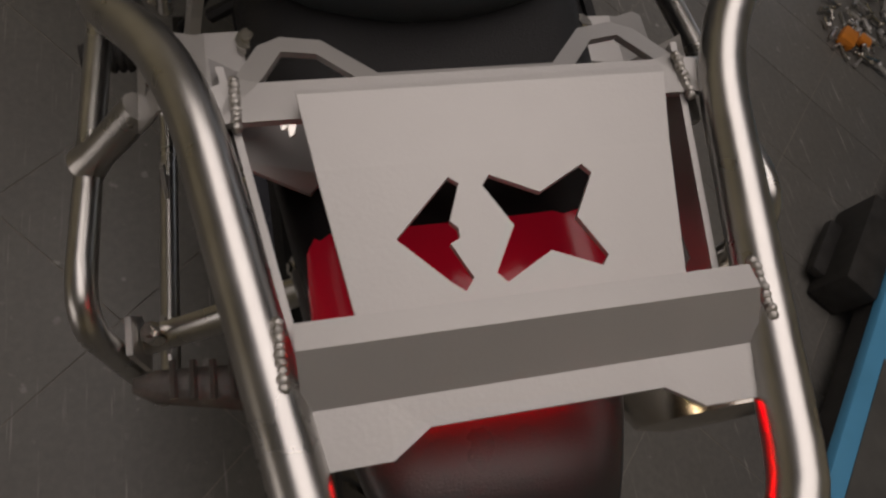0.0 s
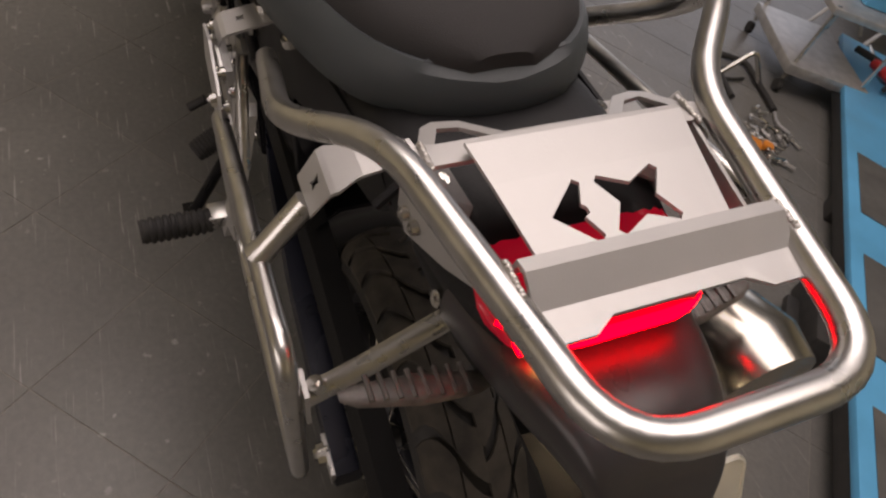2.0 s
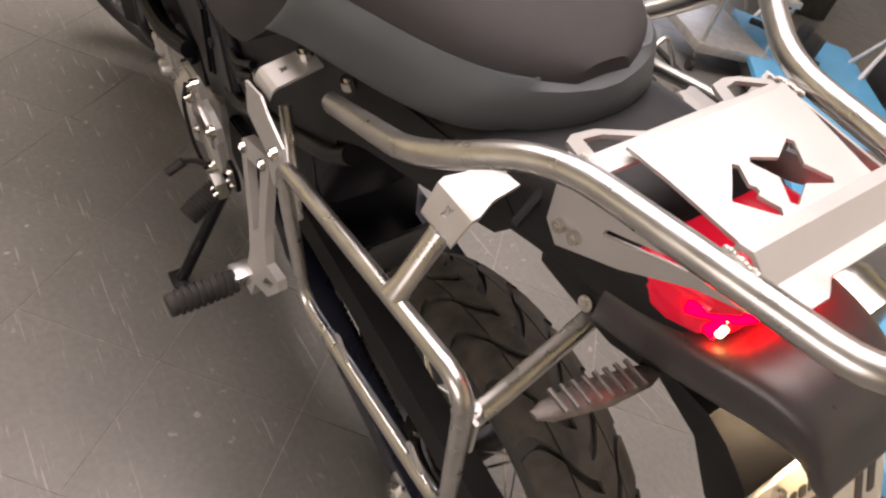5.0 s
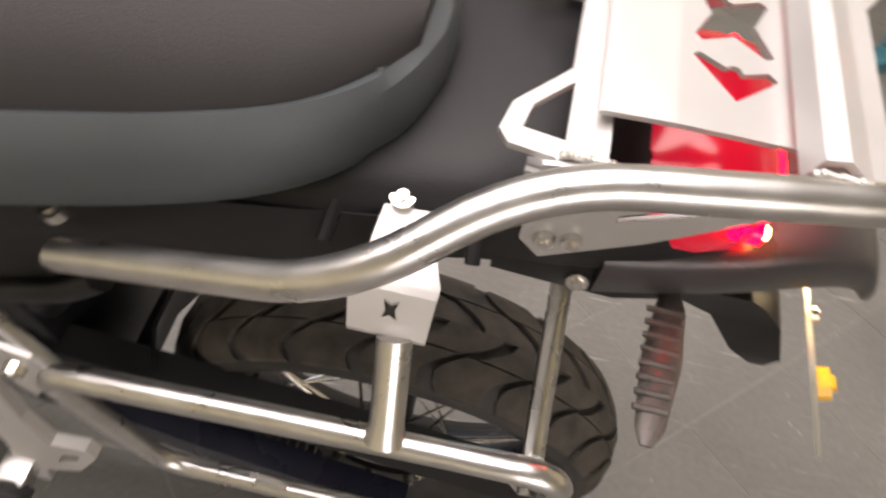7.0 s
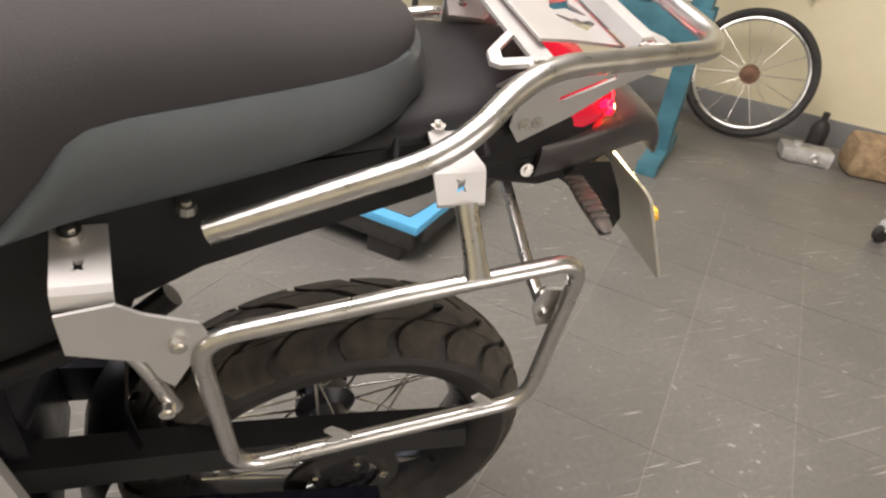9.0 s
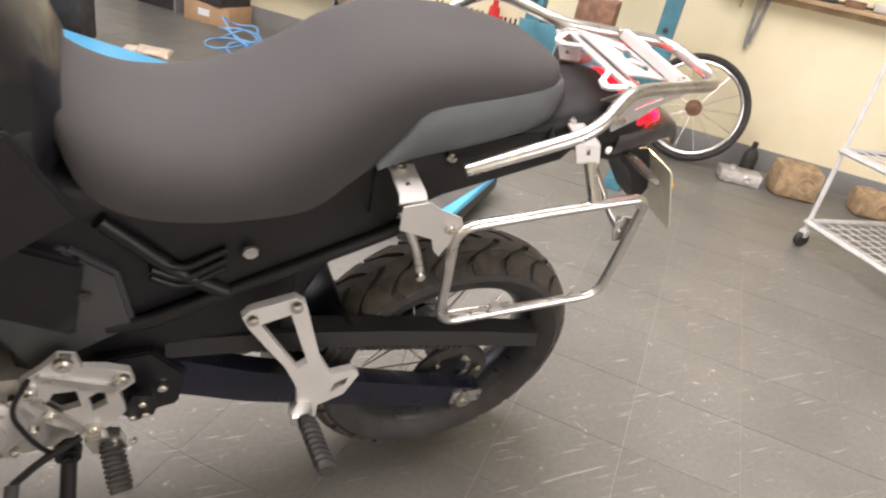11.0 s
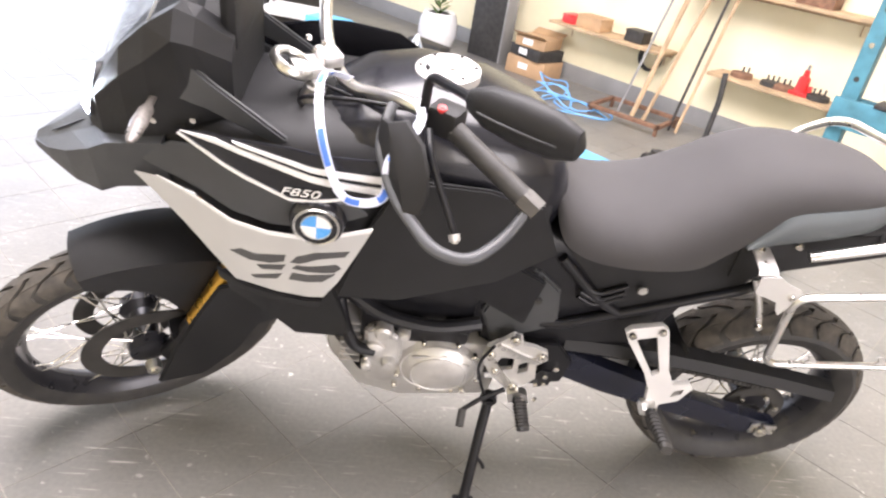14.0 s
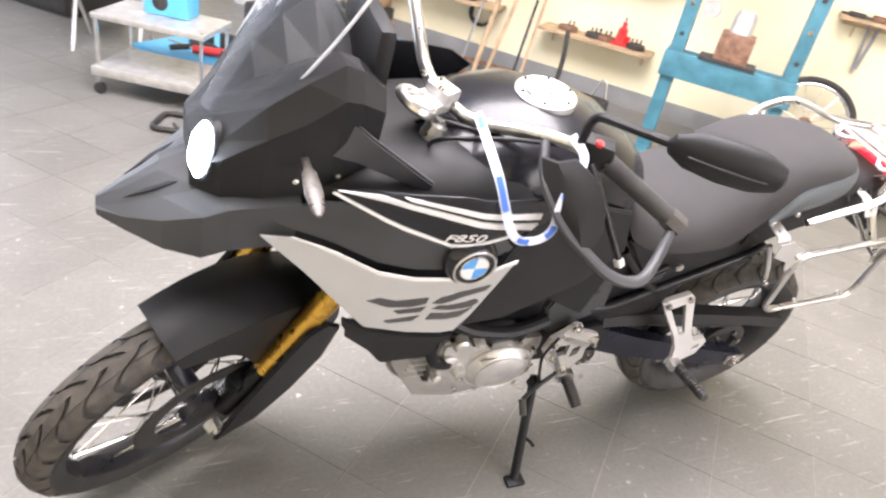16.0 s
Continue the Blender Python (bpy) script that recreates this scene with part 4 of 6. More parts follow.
for s in (1, -1):
    lean_in = lambda x, s=s: s * interp(-x, [(0.085, 0.104), (0.25, 0.078)])
    side_gusset = slab([(-0.085, 1.030), (-0.085, 0.968), (-0.098, 0.951), (-0.150, 0.973), (-0.198, 1.002), (-0.236, 1.014), (-0.240, 1.030)], 0.003, lambda a, b, c: (a, lean_in(a) + c, b), [[(-0.130, 0.990), (-0.190, 1.010), (-0.188, 1.015), (-0.130, 0.996)]])
    P("rack_gusset", side_gusset, ALU_SHEET, rack, "slotted aluminium side plate under the rail", False)
    for q in (-0.098, -0.112):
        P("gusset_bolt", bolted((q, lean_in(q) + s * 0.003, 0.972), (0, s, 0), 0.006, 0.005), STEEL, rack)
    P("rack_rear_tab", slab([(-0.080, 0.070), (-0.118, 0.066), (-0.128, 0.074), (-0.124, 0.108), (-0.078, 0.110)], 0.003, lambda a, b, c, s=s: (a, s * b, interp(b, [(0.06, 0.986), (0.095, 0.992), (0.11, 1.024)]) + c)), ALU_SHEET, rack, "", False)
    P("rack_rear_bolt", bolted((-0.097, s * 0.084, 0.992), (0, 0, 1), 0.008, 0.008), STEEL, rack)
    P("rack_front_bolt", bolted((0.192, s * 0.124, 0.908), (0, s * 0.3, 1), 0.009, 0.010), STEEL, rack)


# pannier frames
def pannier(s):
    y, dz = 0.204, 0.0 if s > 0 else 0.045
    loop = rounded([(x, y, z + dz) for x, z in ((0.03, 0.866), (0.195, 0.840), (0.166, 0.634), (-0.150, 0.668), (-0.142, 0.892), (0.03, 0.866))], 0.035, 6)
    fr = P("pannier_frame", sweep(bmesh.new(), [Vector((p.x, p.y * s, p.z)) for p in loop[:-1]], 0.0085, 12, True), ALU, None, "brushed aluminium pannier frame loop")

    def sub(name, bm, material, label="", smooth=True):
        if s < 0:
            bm.transform(MIRROR)
        return P(name, bm, material, fr, label, smooth)

    sub("strut", sweep(bmesh.new(), [Vector((-0.038, y, 0.880 + dz)), Vector((-0.037, 0.195, 0.890 + dz)), Vector((-0.032, 0.161, 0.928))], [0.0125, 0.0102, 0.0102], 14), ALU)
    hole = lambda cx, cy, r: [(cx + r * math.cos(a) * q, cy + r * math.sin(a) * q) for a, q in ((math.pi / 4 * k + math.pi / 4, 1.0 if k % 2 == 0 else 0.42) for k in range(8))]

    def rear_fold(a, b, c):
        return (-0.027 - a, interp(b, [(0, 0.080), (0.062, 0.142), (0.088, 0.162)]), interp(b, [(0, 0.960), (0.04, 0.956), (0.068, 0.948), (0.090, 0.924)]) + c)

    sub("rear_bracket", slab([(-0.016, 0.0), (0.014, 0.0), (0.018, 0.045), (0.024, 0.06), (0.022, 0.088), (-0.022, 0.088), (-0.026, 0.06), (-0.019, 0.045)], 0.003, rear_fold, [hole(0.0, 0.076, 0.0065)], folds=(0.04, 0.062, 0.068)), ALU_SHEET, "folded aluminium bracket with a small star cut-out", False)
    sub("rear_bracket_bolt", bolted((-0.019, 0.095, 0.960), (0, 0.2, 1), 0.008, 0.007), STEEL)
    sub("rear_bracket_pocket", sweep(bmesh.new(), rounded([Vector(q) for q in ((-0.064, 0.116, 0.945), (-0.060, 0.088, 0.968), (-0.048, 0.070, 0.972), (0.004, 0.072, 0.970), (0.016, 0.090, 0.962), (0.022, 0.118, 0.938))], 0.012, 3), 0.0045, 8), PLASTIC, "raised rim of the bracket pocket")

    def front_fold(a, b, c):
        return (0.270 + a, interp(b, [(0, 0.125), (0.055, 0.185), (0.10, 0.203)]), interp(b, [(0, 0.895), (0.05, 0.885), (0.062, 0.876), (0.11, 0.836)]) + c)

    sub("front_bracket", slab([(-0.020, 0.0), (0.020, 0.0), (0.018, 0.066), (-0.024, 0.066)], 0.003, front_fold, [hole(0.0, 0.034, 0.0065)], folds=(0.05, 0.055, 0.062)), ALU_SHEET, "folded aluminium bracket with a small star cut-out", False)
    web = [(0.286, 0.878), (0.246, 0.884), (0.228, 0.872), (0.190, 0.857), (0.184, 0.845), (0.196, 0.818), (0.212, 0.790), (0.222, 0.800), (0.230, 0.822), (0.284, 0.840)]
    sub("front_bracket_web", slab(web, 0.003, lambda a, b, c: (a, 0.196 + (0.884 - b) * 0.10 + c, b)), ALU_SHEET, "trapezoid aluminium web of the front bracket", False)
    sub("web_bolt", bolted((0.206, 0.203, 0.840), (0, 1, 0), 0.008, 0.007), STEEL)
    sub("front_bracket_bolt", bolted((0.275, 0.134, 0.895), (0, 0.2, 1), 0.010, 0.010), STEEL)
    sub("front_stay", tube([(0.27, 0.165, 0.845), (0.235, 0.178, 0.78), (0.215, 0.185, 0.725)], 0.007, 0.03), ALU)
    sub("front_stay_bolt", bolted((0.222, 0.190, 0.735), (0, 1, 0), 0.008, 0.008), STEEL)
    for x in (0.066, -0.092):
        z = 0.660 - x * 0.105 + dz
        sub("pannier_hook", slab([(0, 0), (0.030, 0), (0.022, 0.010), (0.006, 0.024), (-0.002, 0.020), (0.008, 0.010)], 0.004, lambda a, b, c, x=x, z=z: (x + 0.012 - a, y - 0.002 + c, z + b)), ALU_SHEET, "", False)
    sub("tail_stay", sweep(bmesh.new(), rounded([Vector(q) for q in ((-0.126, 0.052, 0.874), (-0.131, 0.150, 0.822), (-0.134, 0.196, 0.806))], 0.02), 0.0105, 12, flat=0.6), ALU)
    sub("tail_stay_tab", slab([(-0.150, 0.790), (-0.150, 0.838), (-0.126, 0.842), (-0.118, 0.815), (-0.130, 0.788)], 0.004, lambda a, b, c: (a, y - 0.014 + c, b)), ALU_SHEET, "", False)
    sub("tail_stay_bolt", bolted((-0.133, 0.180, 0.817), (0, 0.3, 1), 0.008, 0.010), STEEL)
    sub("tail_bolt", bolted((-0.130, 0.080, 0.902), (0, 1, 0.3), 0.008, 0.008), STEEL)


pannier(1)
pannier(-1)

# exhaust
exhaust = loft([[Vector((x, y + w * 1.0 * math.cos(a), z + w * 1.25 * math.sin(a))) for a in (2 * math.pi * k / 20 for k in range(20))] for x, y, z, w in
                ((0.42, -0.17, 0.52, 0.03), (0.34, -0.185, 0.55, 0.035), (0.28, -0.205, 0.58, 0.055), (0.0, -0.212, 0.68, 0.066), (-0.16, -0.212, 0.745, 0.066), (-0.165, -0.212, 0.747, 0.06))])
muffler = P("muffler", exhaust, MUFF, None, "polished steel muffler")
P("muffler_end_cap", loft([[Vector((x, -0.212 + w * math.cos(a), z + w * 1.25 * math.sin(a))) for a in (2 * math.pi * k / 20 for k in range(20))] for x, z, w in ((-0.155, 0.743, 0.071), (-0.205, 0.764, 0.070), (-0.242, 0.778, 0.056), (-0.248, 0.78, 0.034))]), MUFF, muffler, "brownish polished end cap")
P("muffler_strap", ring(bmesh.new(), 0.069, 0.004, Matrix.Translation((-0.02, -0.212, 0.69)) @ Matrix.Rotation(radians(70), 4, "Y") @ Matrix.Diagonal((1.2, 1, 1, 1)), 28, 6), STEEL, muffler)

# front fairing
FLANK_Y = [(0.70, 0.165), (0.95, 0.235), (1.06, 0.258), (1.16, 0.270), (1.31, 0.236), (1.40, 0.195), (1.50, 0.160), (1.72, 0.05)]
P("fairing_core", loft([blob(x, w, a, b, 0.5, 24) for x, w, a, b in ((1.60, 0.08, 0.88, 0.97), (1.50, 0.135, 0.87, 1.02), (1.40, 0.16, 0.86, 1.045), (1.28, 0.195, 0.74, 1.06), (1.16, 0.215, 0.62, 1.07), (1.05, 0.205, 0.66, 1.07), (0.92, 0.19, 0.70, 1.04), (0.80, 0.165, 0.74, 1.0), (0.72, 0.13, 0.80, 0.97))]), PLASTIC, None, "matt black inner fairing")
for s in (1, -1):
    off = lambda d, s=s: (lambda x, z: s * (interp(x, FLANK_Y) + d) + (0.006 if s < 0 else 0))
    silver = P("fairing_panel", flank([(1.50, 0.925), (1.45, 0.932), (1.38, 0.918), (1.31, 0.898), (1.245, 0.893), (1.16, 0.905), (1.06, 0.932), (1.085, 0.87), (1.115, 0.80), (1.14, 0.762), (1.23, 0.752), (1.31, 0.756), (1.36, 0.80), (1.43, 0.865)], off(0.0), 0.006, 0.002), SILVER, None, "silver painted side fairing panel")
    P("panel_pinstripe", flank([(1.452, 0.938), (1.38, 0.925), (1.31, 0.905), (1.245, 0.900), (1.16, 0.912), (1.06, 0.939), (1.061, 0.931), (1.16, 0.905), (1.245, 0.893), (1.31, 0.898), (1.38, 0.918)], off(0.003), 0.003, 0), WHITE, silver)
    P("panel_lip", flank([(1.350, 0.770), (1.30, 0.754), (1.23, 0.749), (1.14, 0.759), (1.145, 0.738), (1.25, 0.728), (1.345, 0.742)], off(0.004), 0.010, 0.003), PLASTIC, silver, "black lower lip")
    P("fairing_mid_panel", flank([(1.50, 0.955), (1.42, 1.01), (1.34, 1.03), (1.28, 0.99), (1.20, 0.968), (1.10, 0.985), (1.07, 0.955), (1.16, 0.918), (1.245, 0.905), (1.31, 0.912), (1.38, 0.93), (1.45, 0.942)], off(-0.012), 0.006, 0.002), GREYPANEL, None, "dark grey plastic fairing insert")
    gloss = P("tank_side_panel", flank([(1.405, 1.045), (1.34, 1.066), (1.20, 1.082), (1.05, 1.075), (1.0, 1.05), (1.03, 1.015), (1.10, 0.995), (1.205, 0.975), (1.28, 0.998)], off(-0.004), 0.006, 0.002), GLOSS, None, "gloss black tank panel with white stripes and lettering")
    P("stripe", flank([(1.397, 1.045), (1.275, 1.004), (1.205, 0.983), (1.10, 1.003), (1.10, 0.998), (1.205, 0.978), (1.28, 0.999), (1.402, 1.041)], off(-0.001), 0.003, 0), WHITE, gloss)
    P("stripe", flank([(1.395, 1.049), (1.33, 1.062), (1.05, 1.022), (1.06, 1.010), (1.32, 1.052)], off(-0.001), 0.003, 0), WHITE, gloss)
    P("stripe", flank([(1.30, 1.068), (1.05, 1.045), (1.05, 1.032), (1.29, 1.062)], off(-0.001), 0.003, 0), WHITE, gloss)
    P("shroud", flank([(1.34, 0.762), (1.23, 0.755), (1.135, 0.765), (1.10, 0.64), (1.085, 0.53), (1.21, 0.525), (1.26, 0.61), (1.33, 0.70)], lambda x, z, s=s: s * interp(z, [(0.52, 0.155), (0.74, 0.225)]), 0.012, 0.003), PLASTIC, None, "matt black lower radiator shroud")
    P("knee_panel", flank([(1.06, 0.93), (1.02, 1.02), (0.86, 1.0), (0.74, 0.95), (0.68, 0.82), (0.80, 0.76), (1.0, 0.72), (1.12, 0.735), (1.085, 0.86)], lambda x, z, s=s: s * interp(x, [(0.68, 0.135), (0.85, 0.19), (1.1, 0.235)]), 0.012, 0.004), PLASTIC, None, "matt black knee panel")
    bm_ = lathe([(0.0, 0.004), (0.030, 0.004), (0.034, 0.006), (0.040, 0.004), (0.046, -0.002), (0.050, -0.016)], Matrix.Translation((1.156, s * 0.272, 0.942)) @ Matrix.Rotation(radians(-90 * s), 4, "X"), 36)
    badge = P("badge", bm_, GLOSS, None, "round badge with blue and white quarters")
    P("badge_rim", ring(bmesh.new(), 0.038, 0.0022, Matrix.Translation((1.156, s * 0.278, 0.942)) @ ACROSS, 36, 6), ALU, badge)
    P("badge_rim", ring(bmesh.new(), 0.026, 0.0015, Matrix.Translation((1.156, s * 0.2765, 0.942)) @ ACROSS, 36, 6), ALU, badge)
    for q in range(4):
        wedge = [(0, 0)] + [(0.0255 * math.cos(radians(90 * q + 90 * k / 6)), 0.0255 * math.sin(radians(90 * q + 90 * k / 6))) for k in range(7)]
        P("badge_quarter", slab(wedge, 0.001, lambda a, b, c, s=s: (1.156 - a, s * (0.2765 + c), 0.942 + b)), WHITE if q % 2 == 0 else BADGE_BLUE, badge)

# letter-like shapes cut into the silver panel: two stylised initials made of bars
MARKS = ([(1.317, 0.828), (1.296, 0.840), (1.268, 0.836), (1.211, 0.853), (1.214, 0.837), (1.240, 0.824), (1.278, 0.818)], [(1.266, 0.810), (1.211, 0.829), (1.219, 0.814), (1.256, 0.803)], [(1.278, 0.780), (1.218, 0.804), (1.228, 0.788), (1.270, 0.775)],
         [(1.202, 0.839), (1.190, 0.857), (1.157, 0.875), (1.097, 0.882), (1.104, 0.869), (1.153, 0.861), (1.186, 0.841)], [(1.199, 0.825), (1.190, 0.835), (1.119, 0.849), (1.110, 0.840), (1.121, 0.829)], [(1.205, 0.795), (1.199, 0.813), (1.119, 0.825), (1.142, 0.805)])
for bar in MARKS:
    P("panel_mark", flank(bar, lambda x, z: interp(x, FLANK_Y) + 0.0015, 0.002, 0), DECALGREY, None, "charcoal panel marking")


def facets(rows):
    """Closed faceted shell from half sections (x, [(y, z) from the top middle down])."""
    return loft([[Vector((x, y, z)) for y, z in half] + [Vector((x, -y, z)) for y, z in half[::-1] if y > 0] for x, half in rows])


BEAK = [(1.745, 0.018, 0.876, 0.866, 0.850), (1.70, 0.058, 0.912, 0.880, 0.842), (1.645, 0.100, 0.955, 0.908, 0.832), (1.585, 0.136, 0.985, 0.945, 0.836), (1.545, 0.150, 0.995, 0.972, 0.862), (1.44, 0.17, 1.02, 1.0, 0.89)]
P("beak", facets([(x, [(0, a), (w * 0.22, a - 0.004), (w * 0.62, (a + b) / 2 - 0.004), (w, b), (w * 0.86, c), (w * 0.4, c - 0.006)]) for x, w, a, b, c in BEAK]), GREYPANEL, None, "dark grey plastic beak over the front wheel", False)
for s in (1, -1):
    P("beak_inlay", slab([(1.70, 0.030), (1.655, 0.050), (1.62, 0.055), (1.64, 0.040)], 0.002, lambda a, b, c, s=s: (a, s * b, interp(-a, [(-1.745, 0.864), (-1.70, 0.895), (-1.645, 0.934), (-1.585, 0.968)]) + 0.004 + c)), PLASTIC)
COWL = [(1.602, [(0, 1.045), (0.040, 1.04), (0.066, 1.025), (0.076, 1.00), (0.068, 0.955)]), (1.56, [(0, 1.085), (0.055, 1.085), (0.10, 1.068), (0.122, 1.048), (0.115, 0.97)]),
        (1.50, [(0, 1.12), (0.075, 1.150), (0.130, 1.152), (0.154, 1.11), (0.140, 0.985)]), (1.45, [(0, 1.15), (0.085, 1.195), (0.142, 1.20), (0.170, 1.15), (0.148, 1.0)]), (1.40, [(0, 1.165), (0.095, 1.230), (0.145, 1.236), (0.176, 1.195), (0.15, 1.02)]),
        (1.37, [(0, 1.165), (0.095, 1.222), (0.138, 1.222), (0.164, 1.185), (0.148, 1.04)]), (1.32, [(0, 1.165), (0.08, 1.185), (0.11, 1.18), (0.13, 1.15), (0.125, 1.05)])]
P("headlamp_cowl", facets(COWL), PLASTIC, None, "matt black faceted headlamp cowl", False)
lamp_m = Matrix.Translation((1.580, 0.074, 1.032)) @ Matrix.Rotation(radians(14), 4, "Z") @ Matrix.Rotation(radians(76), 4, "Y")
hl = P("headlamp", lathe([(0.0, 0.012), (0.030, 0.009), (0.044, 0.002), (0.048, -0.020)], lamp_m @ Matrix.Diagonal((1.2, 0.85, 1, 1)), 28), PLASTIC, None, "headlamp with its left beam lit")
P("headlamp_lens", lathe([(0.0, 0.018), (0.028, 0.015), (0.040, 0.006)], lamp_m @ Matrix.Diagonal((1.2, 0.85, 1, 1)), 28), HEAD, hl, "lit white lens")
for s in (1, -1):
    arm = flank([(1.43, 1.09), (1.405, 1.142), (1.375, 1.150), (1.345, 1.125), (1.22, 1.040), (1.235, 1.024), (1.36, 1.075)], lambda x, z, s=s: s * interp(x, [(1.22, 0.175), (1.43, 0.158)]), 0.014, 0.004)
    P("cowl_arm", arm, GREYPANEL, None, "dark grey strut of the cockpit fairing")
    for x, z in ((1.452, 1.035), (1.385, 1.045)):
        P("cowl_bolt", bolted((x, s * 0.152, z), (0, s, 0), 0.006, 0.005), STEEL)
    fs = loft([[Vector((1.444 + r * math.cos(a), s * y, z + r * 0.62 * math.sin(a))) for a in (2 * math.pi * k / 14 for k in range(14))] for y, z, r in ((0.150, 1.084, 0.006), (0.185, 1.082, 0.007), (0.196, 1.081, 0.012), (0.235, 1.077, 0.0145), (0.268, 1.072, 0.010), (0.279, 1.071, 0.004))])
    sg = P("front_turn_signal", fs, LENS_CLEAR, None, "slim ribbed front turn signal")
    for k in range(6):
        y = 0.206 + 0.011 * k
        P("lens_rib", sweep(bmesh.new(), [Vector((1.433, s * y, 1.083 - 0.0012 * k)), Vector((1.455, s * y, 1.083 - 0.0012 * k))], 0.002, 6), PLASTIC, sg)
screen_rows = []
for i in range(13):
    t = i / 12
    x, z, w = 1.580 - 0.19 * t, 1.070 + 0.40 * t, 0.095 + 0.045 * math.sin(t * 2.2) - 0.05 * t ** 4
    screen_rows.append([Vector((x - 0.085 * abs(q) ** 2.2, w * q, z + 0.045 * q * q * (1 - t))) for q in (k / 8 - 1 for k in range(17))])
screen_bm = bmesh.new()
grid = [[screen_bm.verts.new(p) for p in r] for r in screen_rows]
for a, b in zip(grid, grid[1:]):
    for k in range(16):
        screen_bm.faces.new((a[k], a[k + 1], b[k + 1], b[k]))
bmesh.ops.solidify(screen_bm, geom=list(screen_bm.faces), thickness=0.004)
ws = P("windscreen", screen_bm, SCREEN, None, "lightly smoked curved windscreen")
# pale strips draw the highlight along both edges of the screen
for k in (0, 16):
    P("screen_edge", sweep(bmesh.new(), [r[k] for r in screen_rows], 0.0026, 6), SCREEN_EDGE, ws, "windscreen edge with its bright highlight put into the colour")
P("instrument_panel", boxed(1.33, 0, 1.21, 0.03, 0.20, 0.12, 0.012, None), PLASTIC, None, "black dashboard display housing")

# fork, front mudguard, handlebar: all turned with the steering
for s in (1, -1):
    leg = [(1.565, s * 0.088, 0.345), (1.485, s * 0.100, 0.50)]
    bm = sweep(bmesh.new(), leg, 0.024, 14)
    bm.transform(STEER)
    P("fork_slider", bm, FRAME, None, "black fork slider")
    bm = sweep(bmesh.new(), [(1.49, s * 0.100, 0.49), (1.29, s * 0.100, 0.88), (1.235, s * 0.100, 0.99)], 0.0265, 16)
    bm.transform(STEER)
    P("fork_tube", bm, GOLD, None, "gold anodised upper fork tube")
    bm = flank([(1.61, 0.29), (1.56, 0.42), (1.50, 0.55), (1.44, 0.655), (1.39, 0.66), (1.34, 0.60), (1.35, 0.46), (1.41, 0.35), (1.50, 0.27)], lambda x, z, s=s: s * 0.135 + (0.0 if s > 0 else 0.012), 0.012, 0.004)
    bm.transform(STEER)
    P("fork_guard", bm, PLASTIC, None, "black plastic fork guard")
bm = bolted((1.609, 0.105, 0.353), (0, 1, 0), 0.019, 0.024)
bm.transform(STEER)
P("front_axle_nut", bm, ALU)
mud = []
for q in range(74, 190, 6):
    a = radians(q)
    w = 0.052 + 0.024 * math.sin(math.pi * min(1, max(0, (q - 52) / 125)))
    drop = interp(q, [(74, 0.03), (92, 0.085), (112, 0.18), (140, 0.225), (186, 0.23)])
    c = lambda k: (1.593 + math.cos(a) * (0.375 + k), 0.345 + math.sin(a) * (0.375 + k))
    pts = [(-w - 0.012, -drop), (-w, -0.008), (-w * 0.5, 0.006), (0, 0.012), (w * 0.5, 0.006), (w, -0.008), (w + 0.012, -drop), (w + 0.008, -drop), (w * 0.95, -0.013), (0, 0.006), (-w * 0.95, -0.013), (-w - 0.008, -drop)]
    mud.append([Vector((c(k)[0], y, c(k)[1])) for y, k in pts])
bm = loft(mud)
bm.transform(STEER)
P("front_mudguard", bm, PLASTIC, None, "black plastic front mudguard")
for s in (1, -1):
    bm = boxed(1.225, 0, 0.985, 0.09, 0.25, 0.035, 0.012) if s > 0 else boxed(1.30, 0, 0.85, 0.09, 0.25, 0.04, 0.012)
    bm.transform(STEER)
    P("triple_clamp", bm, ALU, None, "silver fork clamp")
bm = bmesh.new()
ring(bm, 0.035, 0.008, STEER @ Matrix.Translation((1.215, 0.0, 1.035)) @ Matrix.Rotation(radians(-27), 4, "Y"), 28, 8)
P("steering_nut", bm, ALU, None, "machined silver steering nut")

